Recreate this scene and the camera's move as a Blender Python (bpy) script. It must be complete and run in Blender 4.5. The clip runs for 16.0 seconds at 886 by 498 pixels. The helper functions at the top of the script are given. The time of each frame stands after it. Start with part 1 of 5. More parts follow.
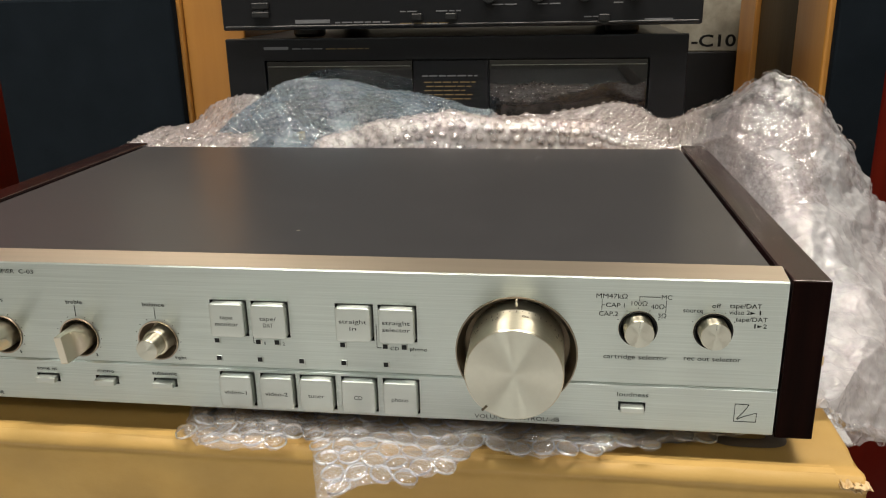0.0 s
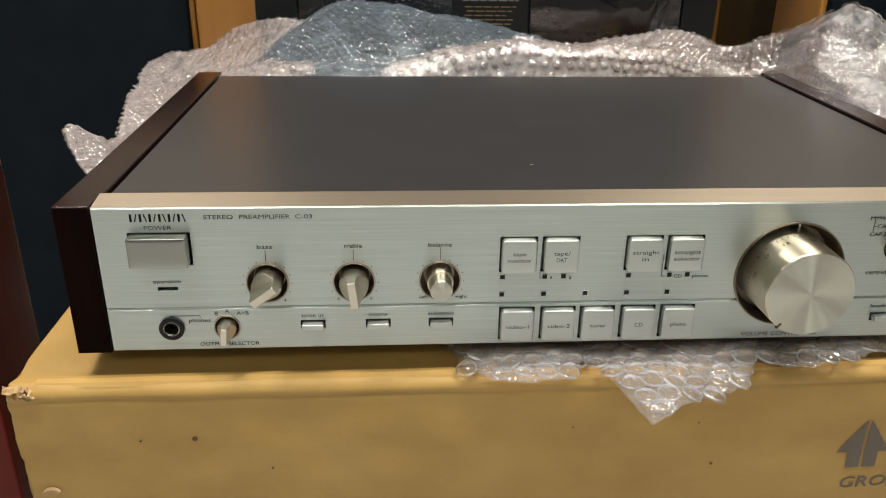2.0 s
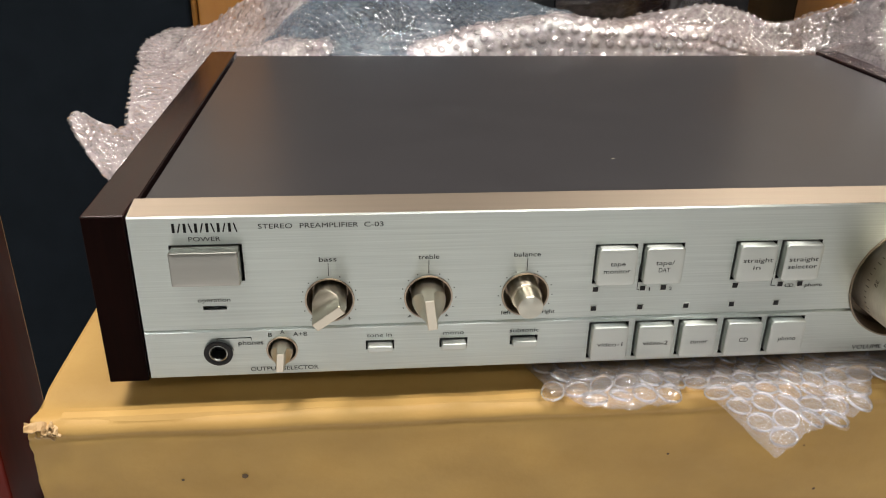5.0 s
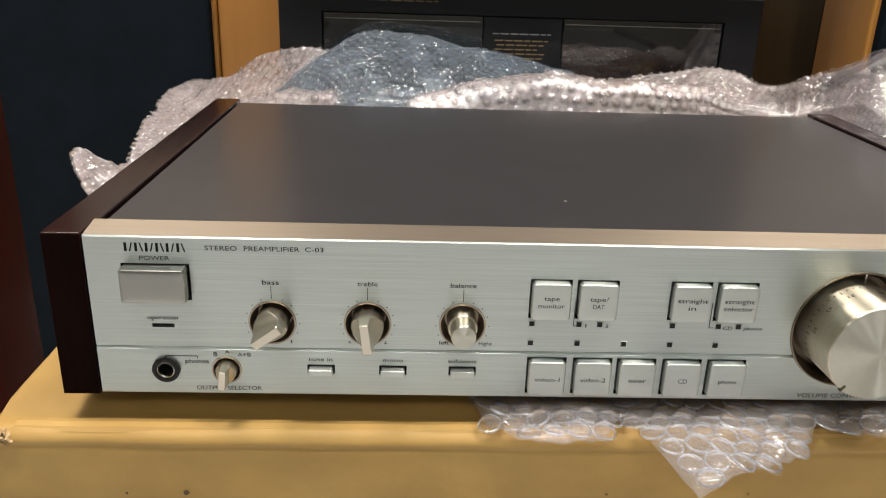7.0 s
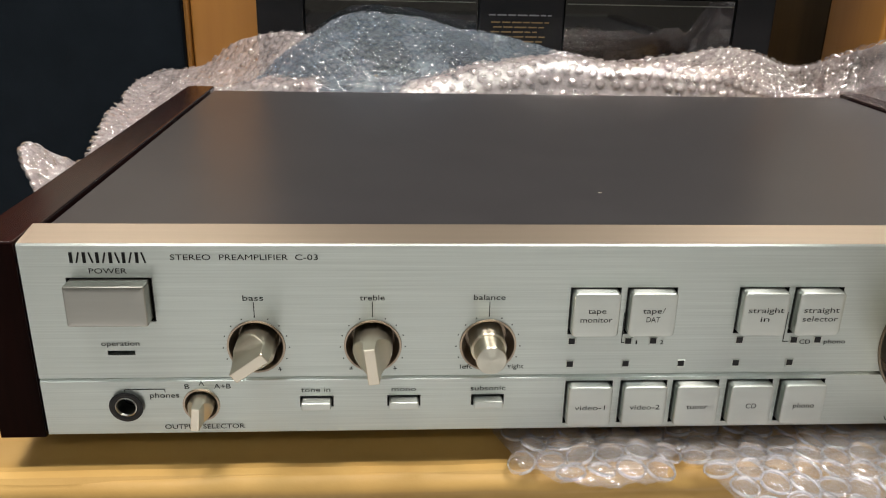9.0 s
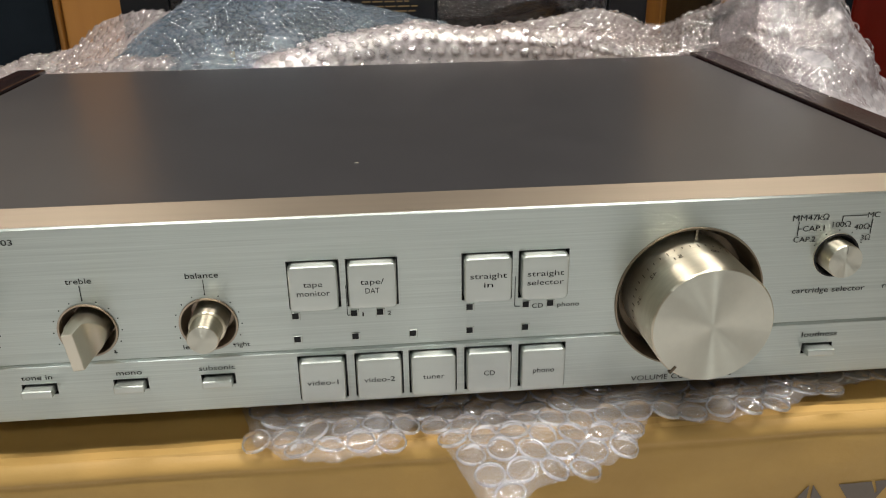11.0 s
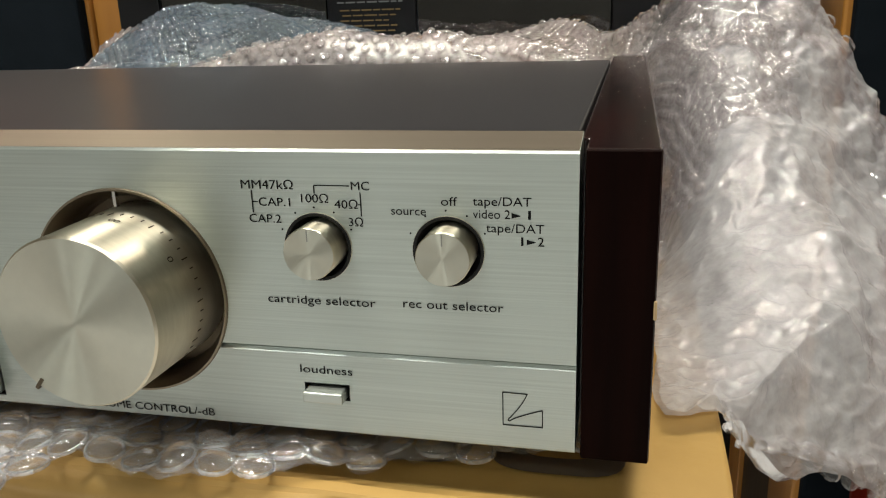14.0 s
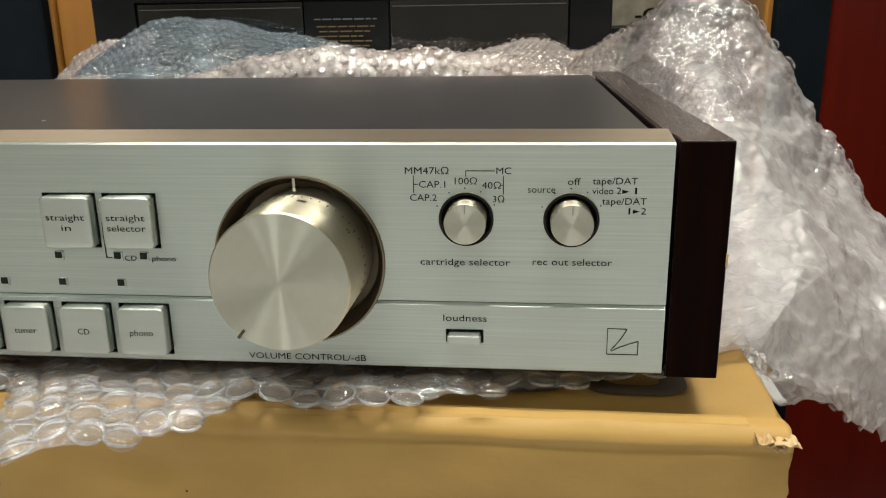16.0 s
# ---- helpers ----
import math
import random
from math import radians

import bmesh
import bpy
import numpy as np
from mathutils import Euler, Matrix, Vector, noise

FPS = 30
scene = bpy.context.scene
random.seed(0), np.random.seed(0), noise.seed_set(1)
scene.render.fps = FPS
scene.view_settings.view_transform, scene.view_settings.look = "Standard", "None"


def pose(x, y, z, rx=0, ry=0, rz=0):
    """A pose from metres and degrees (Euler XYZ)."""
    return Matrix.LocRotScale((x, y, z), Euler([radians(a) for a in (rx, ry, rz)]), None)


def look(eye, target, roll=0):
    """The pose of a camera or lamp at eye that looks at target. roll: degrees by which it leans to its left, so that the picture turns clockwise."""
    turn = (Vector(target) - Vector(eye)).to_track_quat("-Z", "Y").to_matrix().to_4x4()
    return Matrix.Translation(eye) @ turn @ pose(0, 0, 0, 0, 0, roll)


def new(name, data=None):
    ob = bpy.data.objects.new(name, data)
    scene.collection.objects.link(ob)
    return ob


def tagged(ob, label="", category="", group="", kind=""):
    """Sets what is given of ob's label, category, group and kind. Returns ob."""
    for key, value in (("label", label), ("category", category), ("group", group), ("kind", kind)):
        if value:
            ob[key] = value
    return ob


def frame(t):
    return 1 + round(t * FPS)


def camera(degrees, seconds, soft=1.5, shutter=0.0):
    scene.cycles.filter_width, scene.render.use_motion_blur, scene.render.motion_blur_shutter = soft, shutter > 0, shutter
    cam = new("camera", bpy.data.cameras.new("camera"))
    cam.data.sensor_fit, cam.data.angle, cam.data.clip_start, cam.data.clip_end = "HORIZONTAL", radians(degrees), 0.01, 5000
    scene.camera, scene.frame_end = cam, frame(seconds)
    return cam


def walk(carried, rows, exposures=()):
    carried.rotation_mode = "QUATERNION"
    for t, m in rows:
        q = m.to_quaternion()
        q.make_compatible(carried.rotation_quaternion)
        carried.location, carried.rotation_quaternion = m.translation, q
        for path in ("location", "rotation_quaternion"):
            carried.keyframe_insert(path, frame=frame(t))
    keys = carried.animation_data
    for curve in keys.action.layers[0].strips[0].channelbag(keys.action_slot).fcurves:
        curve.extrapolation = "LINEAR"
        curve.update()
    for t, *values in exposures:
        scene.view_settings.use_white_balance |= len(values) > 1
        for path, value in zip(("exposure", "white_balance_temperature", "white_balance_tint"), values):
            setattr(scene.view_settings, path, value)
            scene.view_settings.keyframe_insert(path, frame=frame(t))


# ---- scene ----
cam = camera(58.0, 16.0, 1.1)
PATH = [
    (0, (0.115, -0.313, 0.182), (-0.148, 1.572, -0.433), -1.2),
    (0.5, (0.061, -0.329, 0.189), (-0.048, 1.551, -0.483), -0.7),
    (1, (0.008, -0.343, 0.192), (0.024, 1.527, -0.519), 0.4),
    (1.5, (-0.042, -0.333, 0.195), (0.035, 1.516, -0.564), 0.6),
    (2, (-0.082, -0.324, 0.19), (0.047, 1.505, -0.608), 0.9),
    (2.5, (-0.095, -0.331, 0.162), (0.053, 1.476, -0.683), 0.7),
    (3, (-0.105, -0.347, 0.117), (0.066, 1.447, -0.75), 0.8),
    (3.5, (-0.102, -0.358, 0.092), (0.083, 1.43, -0.785), 0.9),
    (4, (-0.108, -0.343, 0.122), (0.082, 1.446, -0.752), 0.9),
    (4.5, (-0.118, -0.292, 0.176), (0.061, 1.508, -0.677), 0.9),
    (4.7, (-0.124, -0.274, 0.184), (0.072, 1.521, -0.674), 1.2),
    (6.8, (-0.084, -0.29, 0.179), (-0.007, 1.573, -0.545), 1.8),
    (7, (-0.081, -0.293, 0.177), (-0.006, 1.577, -0.53), 1.9),
    (7.5, (-0.079, -0.288, 0.169), (0.0, 1.591, -0.511), 2.3),
    (8, (-0.093, -0.267, 0.175), (-0.003, 1.609, -0.511), 2.3),
    (8.2, (-0.094, -0.257, 0.17), (-0.02, 1.621, -0.513), 1.9),
    (10.3, (-0.052, -0.232, 0.153), (0.166, 1.601, -0.617), 0.3),
    (10.5, (-0.034, -0.235, 0.152), (0.15, 1.605, -0.61), -0.3),
    (11, (-0.003, -0.239, 0.156), (0.153, 1.601, -0.614), -0.8),
    (11.5, (0.036, -0.242, 0.159), (0.113, 1.6, -0.616), -1.3),
    (12, (0.092, -0.237, 0.151), (0.05, 1.615, -0.601), -1.8),
    (12.5, (0.139, -0.223, 0.13), (-0.026, 1.646, -0.563), -1.7),
    (13, (0.188, -0.195, 0.112), (-0.11, 1.665, -0.56), -2.1),
    (13.5, (0.213, -0.169, 0.101), (-0.16, 1.697, -0.514), -1.8),
    (14, (0.22, -0.162, 0.098), (-0.226, 1.7, -0.482), -1.9),
    (14.5, (0.209, -0.175, 0.098), (-0.163, 1.708, -0.461), -1.2),
    (15, (0.21, -0.192, 0.097), (-0.151, 1.689, -0.476), -1.3),
    (15.5, (0.201, -0.209, 0.103), (-0.108, 1.686, -0.455), -1.2),
    (16, (0.169, -0.224, 0.103), (-0.032, 1.687, -0.452), -0.9),
]
walk(cam, [(t, look(eye, target, roll)) for t, eye, target, roll in PATH],
     [(0, -0.11, 6500, 10), (1.5, -0.25, 6450, 9), (2.5, -0.20, 6420, 13), (3.5, 0.34, 6540, 18), (4, 0.24, 6460, 17), (4.5, -0.10, 6300, 16), (7, -0.12, 6320, 14), (8, -0.10, 6320, 14),
      (11, -0.28, 6260, 12), (12.5, -0.30, 6330, 8), (14, -0.26, 6380, 7), (16, -0.21, 6460, 6)])

# ---- world, lamps ----
FLOOR, ROOF = -0.68, 1.95
CT = -0.012          # top of the carton
AMP_TOP = -0.176     # top of the amplifier under the carton

world = bpy.data.worlds.new("room_air")
world.use_nodes = True
world.node_tree.nodes["Background"].inputs[0].default_value = (0.5, 0.45, 0.4, 1)
world.node_tree.nodes["Background"].inputs[1].default_value = 0.05
scene.world = world


def area_lamp(name, x, y, w, d, watts, colour):
    data = bpy.data.lights.new(name, "AREA")
    data.shape, data.size, data.size_y, data.energy, data.color = "RECTANGLE", w, d, watts, colour
    ob = new(name, data)
    ob.matrix_world = pose(x, y, ROOF - 0.06)
    return ob


WARM = (1.0, 0.885, 0.745)
COOL = (0.94, 0.99, 0.93)
LAMPS = [(-0.62, -0.30, 0.35, 0.10, 11, COOL), (0.10, -0.35, 0.30, 0.10, 6, COOL), (0.72, -0.25, 0.35, 0.10, 11, COOL),
         (-0.45, -0.05, 0.60, 0.12, 22, WARM), (0.50, -0.05, 0.60, 0.12, 23, WARM),
         (-0.80, 1.05, 0.60, 0.12, 16, WARM), (0.90, 1.05, 0.60, 0.12, 16, WARM),
         (-0.75, -2.1, 0.4, 0.12, 6, COOL), (0.95, -2.1, 0.4, 0.12, 6, COOL),
         # first of this row: unseen lamp added to brighten the panel's left part
         (-2.0, -2.0, 0.4, 0.15, 12, COOL), (-1.5, -4.2, 0.4, 0.15, 13, COOL), (0.2, -4.2, 0.4, 0.15, 13, COOL), (1.7, -4.2, 0.4, 0.15, 13, COOL)]
for i, row in enumerate(LAMPS):
    area_lamp("ceiling_lamp_light", *row)

# ---- materials ----


def nodes_of(name):
    m = bpy.data.materials.new(name)
    m.use_nodes = True
    nt = m.node_tree
    return m, nt, nt.nodes["Principled BSDF"]


def put(nt, kind, **inputs):
    n = nt.nodes.new(kind)
    for key, value in inputs.items():
        n.inputs[key.replace("_", " ")].default_value = value
    return n


def surface(name, base, dark=None, rough=0.5, metal=0.0, scale=40.0, stretch=(1, 1, 1), bump=0.0, fine=400.0,
            spread=0.12, coat=0.0, mix_lo=0.35, mix_hi=0.7, aniso=0.0, coat_rough=0.1, spec=0.5, along=None, dent=0.0):
    """Base colour varied by coarse noise, fine grain in bump and roughness."""
    m, nt, b = nodes_of(name)
    dark = dark or tuple(c * 0.8 for c in base)
    co = nt.nodes.new("ShaderNodeTexCoord")
    mp = nt.nodes.new("ShaderNodeMapping")
    mp.inputs["Scale"].default_value = stretch
    nt.links.new(co.outputs["Object"], mp.inputs[0])
    coarse = put(nt, "ShaderNodeTexNoise", Scale=scale, Detail=6.0, Roughness=0.6)
    grain = put(nt, "ShaderNodeTexNoise", Scale=fine, Detail=4.0, Roughness=0.6)
    nt.links.new(mp.outputs[0], coarse.inputs["Vector"])
    nt.links.new(mp.outputs[0], grain.inputs["Vector"])
    ramp = nt.nodes.new("ShaderNodeValToRGB")
    ramp.color_ramp.elements[0].position, ramp.color_ramp.elements[1].position = mix_lo, mix_hi
    ramp.color_ramp.elements[0].color, ramp.color_ramp.elements[1].color = (*dark, 1), (*base, 1)
    nt.links.new(coarse.outputs["Fac"], ramp.inputs[0])
    nt.links.new(ramp.outputs[0], b.inputs["Base Color"])
    rr = nt.nodes.new("ShaderNodeMapRange")
    rr.inputs["To Min"].default_value, rr.inputs["To Max"].default_value = max(rough - spread, 0.02), rough + spread
    nt.links.new(grain.outputs["Fac"], rr.inputs["Value"])
    nt.links.new(rr.outputs[0], b.inputs["Roughness"])
    b.inputs["Metallic"].default_value = metal
    b.inputs["Coat Weight"].default_value = coat
    b.inputs["Coat Roughness"].default_value = coat_rough
    b.inputs["Anisotropic"].default_value = aniso
    b.inputs["Specular IOR Level"].default_value = spec
    b.inputs["Anisotropic Rotation"].default_value = 0.25 if along == "turned" else 0.0
    if along == "turned":
        tg = nt.nodes.new("ShaderNodeTangent")
        tg.direction_type, tg.axis = "RADIAL", "Y"
        nt.links.new(tg.outputs[0], b.inputs["Tangent"])
    elif along:
        tg = nt.nodes.new("ShaderNodeCombineXYZ")
        for k in range(3):
            tg.inputs[k].default_value = along[k]
        nt.links.new(tg.outputs[0], b.inputs["Tangent"])
    if bump:
        bn = put(nt, "ShaderNodeBump", Strength=bump, Distance=0.0005)
        nt.links.new(grain.outputs["Fac"], bn.inputs["Height"])
        if dent:
            big = put(nt, "ShaderNodeTexNoise", Scale=38.0, Detail=5.0, Roughness=0.55, Distortion=0.6)
            nt.links.new(mp.outputs[0], big.inputs["Vector"])
            low = put(nt, "ShaderNodeBump", Strength=dent, Distance=0.004)
            nt.links.new(big.outputs["Fac"], low.inputs["Height"])
            nt.links.new(low.outputs[0], bn.inputs["Normal"])
        nt.links.new(bn.outputs[0], b.inputs["Normal"])
    return m


def wood(name, base, dark, rough=0.3, scale=14.0, stretch=(1, 1, 0.08), coat=0.3):
    m = surface(name, base, dark, rough, 0, scale, stretch, 0.06, 160.0, 0.06, coat, 0.38, 0.62)
    return m


M_PANEL = surface("brushed_silver", (0.585, 0.63, 0.595), (0.475, 0.515, 0.485), 0.36, 1.0, 420, (0.035, 1, 4), 0.14, 900, 0.09, mix_lo=0.3, mix_hi=0.7, aniso=0.85, along=(0, 0, 1))
M_BUTTON = surface("satin_silver", (0.58, 0.61, 0.575), (0.55, 0.58, 0.545), 0.42, 1.0, 200, (0.1, 1, 1), 0.05, 900, 0.06, aniso=0.6, along=(0, 0, 1))
M_POWER = surface("grey_metal", (0.36, 0.36, 0.33), (0.33, 0.33, 0.3), 0.3, 1.0, 200, (0.1, 1, 1), 0.05, 900, 0.05)
M_KNOB = surface("champagne_metal", (0.70, 0.65, 0.54), (0.67, 0.62, 0.51), 0.33, 1.0, 60, (1, 1, 1), 0.0, 900, 0.03)
# same metal as the panel; warm ceiling reflection put into the chamfer's colour
M_BEVEL = surface("warm_tinted_chamfer", (0.53, 0.46, 0.37), (0.50, 0.435, 0.35), 0.36, 1.0, 300, (0.03, 1, 4), 0.04, 900, 0.04)
M_TURNED = surface("turned_champagne_side", (0.70, 0.65, 0.52), (0.62, 0.57, 0.45), 0.34, 1.0, 160, (1, 4, 1), 0.0, 900, 0.04, aniso=0.95, along=(0, 1, 0))
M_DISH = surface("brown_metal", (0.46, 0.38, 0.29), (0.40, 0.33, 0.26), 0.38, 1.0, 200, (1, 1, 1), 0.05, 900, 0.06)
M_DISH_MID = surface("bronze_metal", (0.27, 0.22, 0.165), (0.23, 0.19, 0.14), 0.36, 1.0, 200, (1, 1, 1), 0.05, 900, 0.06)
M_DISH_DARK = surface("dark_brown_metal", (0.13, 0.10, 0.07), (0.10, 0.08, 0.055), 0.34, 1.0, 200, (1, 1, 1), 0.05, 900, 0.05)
M_BLACK = surface("black_plastic", (0.012, 0.012, 0.013), None, 0.4, 0, 200, (1, 1, 1), 0.1, 900, 0.1)
M_LID = surface("dark_brown_enamel", (0.031, 0.030, 0.032), (0.027, 0.026, 0.028), 0.30, 0.0, 30, (1, 1, 1), 0.03, 1600, 0.03, spec=0.9)
M_ROSE = surface("rosewood", (0.017, 0.0042, 0.0035), (0.005, 0.002, 0.0018), 0.20, 0, 260, (1, 0.05, 0.05), 0.04, 500, 0.04, spec=0.85)
# darker, duller copy of the rosewood: shade for the front, which mirrored the floor
M_ROSE_FRONT = surface("rosewood_front_shaded", (0.010, 0.0028, 0.002), (0.004, 0.0014, 0.0011), 0.55, 0, 260, (1, 0.05, 0.05), 0.04, 500, 0.08, spec=0.03)
M_INK = surface("black_ink", (0.006, 0.006, 0.006), None, 0.6, spec=0.2)
M_CARD = surface("brown_cardboard", (0.48, 0.300, 0.092), (0.40, 0.240, 0.068), 0.58, 0, 17, (1, 1, 1.6), 0.16, 420, 0.1, mix_lo=0.3, mix_hi=0.66, dent=0.07, spec=0.35)
M_CARD_EDGE = surface("torn_cardboard", (0.60, 0.44, 0.24), (0.42, 0.27, 0.12), 0.7, 0, 90, (1, 1, 1), 0.3, 300, 0.08)
M_PRINT = surface("grey_brown_print", (0.125, 0.095, 0.07), (0.105, 0.08, 0.058), 0.42, 0, 30, (1, 1, 1), 0.05, 300)
M_STAIN = surface("dark_stain", (0.12, 0.068, 0.026), (0.08, 0.045, 0.018), 0.6)
M_STICKER = surface("cream_sticker", (0.72, 0.68, 0.5), (0.66, 0.62, 0.44), 0.4)
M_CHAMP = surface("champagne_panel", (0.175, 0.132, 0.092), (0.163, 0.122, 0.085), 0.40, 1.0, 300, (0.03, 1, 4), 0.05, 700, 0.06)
M_FACE = surface("turned_metal_face", (0.62, 0.61, 0.525), (0.59, 0.58, 0.50), 0.36, 1.0, 300, (1, 1, 1), 0.0, 900, 0.02, aniso=1.0, along="turned")
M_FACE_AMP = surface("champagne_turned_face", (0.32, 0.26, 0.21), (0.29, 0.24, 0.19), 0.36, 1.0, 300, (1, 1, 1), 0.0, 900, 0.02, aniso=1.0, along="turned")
M_CHROME = surface("polished_metal", (0.8, 0.76, 0.7), None, 0.12, 1.0, 100)
M_GRILLE = surface("navy_grille_cloth", (0.008, 0.0115, 0.016), (0.006, 0.009, 0.0125), 0.9, 0, 25, (1, 1, 1), 0.4, 1200, 0.05, spec=0.08)
M_OAK = wood("honey_wood", (0.49, 0.225, 0.046), (0.41, 0.175, 0.034), 0.38, 18)
# brown stands in for the shadowed region behind the honey wood
M_OAK_SHADED = surface("shaded_brown_wood", (0.055, 0.032, 0.010), (0.042, 0.024, 0.008), 0.5, 0, 18, (1, 1, 0.08), 0.06, 160, 0.06, spec=0.2)
M_RED = surface("red_cherry_wood", (0.105, 0.0065, 0.0025), (0.065, 0.004, 0.0018), 0.32, 0, 16, (1, 1, 0.06), 0.05, 160, 0.06, mix_lo=0.38, mix_hi=0.62, spec=0.2)
M_HIFI = surface("black_enamel", (0.009, 0.0092, 0.011), (0.007, 0.0072, 0.0088), 0.33, 0.0, 60, (0.05, 1, 1), 0.04, 900, 0.08, spec=0.32)
M_GLASSY = surface("dark_window", (0.005, 0.005, 0.006), None, 0.05, 0, 60, spread=0.01, spec=1.0, coat=0.7, coat_rough=0.03)
M_SMOKED = surface("smoked_window", (0.004, 0.004, 0.005), None, 0.06, 0, 60, spread=0.01, spec=0.12)
M_SILK = surface("grey_legend", (0.17, 0.17, 0.18), None, 0.6)
M_GOLD = surface("gold_legend", (0.17, 0.115, 0.045), None, 0.6)
M_WALL = surface("painted_wall", (0.32, 0.295, 0.255), (0.28, 0.258, 0.223), 0.7, 0, 3, (1, 1, 1), 0.1, 120)
M_CEIL = surface("white_ceiling", (0.5, 0.49, 0.46), None, 0.8, 0, 3)
M_FLOOR = surface("pale_floor", (0.78, 0.77, 0.78), (0.72, 0.71, 0.72), 0.3, 0, 5, (1, 1, 1), 0.05, 90)
M_WHITE = surface("white_plastic", (0.75, 0.74, 0.72), None, 0.4)
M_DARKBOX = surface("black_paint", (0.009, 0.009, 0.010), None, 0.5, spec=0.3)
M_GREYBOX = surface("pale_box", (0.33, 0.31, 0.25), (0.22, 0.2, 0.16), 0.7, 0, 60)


def film(name, tint, body, haze, gloss_k=1.6, shine=0.05, wrinkle=0.3, fold=420.0, cloud=28.0, base=0.01, even=0.0):
    """Thin clear plastic: mostly see-through, a little milky, with sharp gloss."""
    m, nt, b = nodes_of(name)
    nt.nodes.remove(b)
    out = nt.nodes["Material Output"]
    clear = put(nt, "ShaderNodeBsdfTransparent", Color=(*tint, 1))
    milk = put(nt, "ShaderNodeBsdfDiffuse", Color=(*body, 1))
    trans = put(nt, "ShaderNodeBsdfTranslucent", Color=(*body, 1))
    gloss = put(nt, "ShaderNodeBsdfGlossy", Color=(1, 1, 1, 1), Roughness=shine)
    add = nt.nodes.new("ShaderNodeMixShader")
    add.inputs[0].default_value = 0.5
    nt.links.new(milk.outputs[0], add.inputs[1])
    nt.links.new(trans.outputs[0], add.inputs[2])
    co = nt.nodes.new("ShaderNodeTexCoord")
    ns = put(nt, "ShaderNodeTexNoise", Scale=cloud, Detail=5.0, Roughness=0.65)
    nt.links.new(co.outputs["Object"], ns.inputs["Vector"])
    mr = put(nt, "ShaderNodeMapRange", From_Min=0.3, From_Max=0.75)
    mr.inputs["To Min"].default_value, mr.inputs["To Max"].default_value = haze * (0.45 + 0.45 * even), haze * (1.5 - 0.4 * even)
    nt.links.new(ns.outputs["Fac"], mr.inputs["Value"])
    body_mix = nt.nodes.new("ShaderNodeMixShader")
    nt.links.new(mr.outputs[0], body_mix.inputs[0])
    nt.links.new(clear.outputs[0], body_mix.inputs[1])
    nt.links.new(add.outputs[0], body_mix.inputs[2])
    wr = put(nt, "ShaderNodeTexNoise", Scale=fold, Detail=4.0, Roughness=0.6)
    nt.links.new(co.outputs["Object"], wr.inputs["Vector"])
    bn = put(nt, "ShaderNodeBump", Strength=wrinkle, Distance=0.0005)
    nt.links.new(wr.outputs["Fac"], bn.inputs["Height"])
    nt.links.new(bn.outputs[0], gloss.inputs["Normal"])
    nt.links.new(bn.outputs[0], milk.inputs["Normal"])
    fr = put(nt, "ShaderNodeFresnel", IOR=1.5)
    nt.links.new(bn.outputs[0], fr.inputs["Normal"])
    mul = nt.nodes.new("ShaderNodeMath")
    mul.operation, mul.use_clamp = "MULTIPLY_ADD", True
    mul.inputs[1].default_value, mul.inputs[2].default_value = gloss_k, base
    nt.links.new(fr.outputs[0], mul.inputs[0])
    fin = nt.nodes.new("ShaderNodeMixShader")
    nt.links.new(mul.outputs[0], fin.inputs[0])
    nt.links.new(body_mix.outputs[0], fin.inputs[1])
    nt.links.new(gloss.outputs[0], fin.inputs[2])
    nt.links.new(fin.outputs[0], out.inputs[0])
    return m


M_FILM = film("clear_bubble_film", (0.95, 0.93, 0.94), (0.97, 0.885, 0.875), 0.46, 0.5, 0.07, 1.0, 260.0, 90.0, 0.10)
M_BUBBLE = film("clear_bubble", (0.98, 0.96, 0.97), (0.97, 0.90, 0.89), 0.18, 0.8, 0.06, 1.0, 240.0, 120.0, 0.13)
M_BUBBLE_SIDE = film("clear_side_bubble", (0.98, 0.97, 0.98), (0.95, 0.90, 0.90), 0.14, 0.5, 0.06, 0.9, 420.0, 60.0, 0.11)
M_FILM_FLAP = film("thin_bubble_film", (0.96, 0.96, 0.97), (0.80, 0.84, 0.91), 0.17, 0.7, 0.08, 0.9, 300.0, 60.0, 0.03)
M_BUBBLE_FLAP = film("clear_flap_bubble", (0.985, 0.98, 0.985), (0.90, 0.91, 0.95), 0.06, 0.8, 0.05, 1.0, 260.0, 60.0, 0.05)
M_SEAM = film("milky_seam", (0.96, 0.95, 0.96), (0.88, 0.91, 0.97), 0.42, 0.7, 0.08, 0.5, 500.0, 200.0, 0.04)
M_COVER = film("wrinkled_cover_film", (0.97, 0.96, 0.97), (0.86, 0.88, 0.93), 0.06, 0.5, 0.06, 1.0, 260.0, 90.0, 0.03)
M_FILM_MILK = film("cloudy_bubble_film", (0.96, 0.95, 0.96), (0.85, 0.845, 0.875), 0.50, 0.5, 0.07, 1.0, 480.0, 60.0, 0.055, 0.4)
M_FILM_BLUE = film("bluish_bubble_film", (0.58, 0.66, 0.73), (0.30, 0.365, 0.42), 0.42, 0.2, 0.12, 0.8, 420.0, 28.0, 0.03)
M_BUBBLE_BLUE = film("bluish_bubble", (0.86, 0.90, 0.94), (0.48, 0.56, 0.64), 0.12, 0.4, 0.06, 0.9, 420.0, 60.0, 0.09)

# ---- mesh helpers ----


def thing(name, label, category, at=(0, 0, 0), group="", kind=""):
    ob = new(name)
    ob.empty_display_size = 0.02
    ob.matrix_world = pose(*at)
    return tagged(ob, label, category, group, kind)


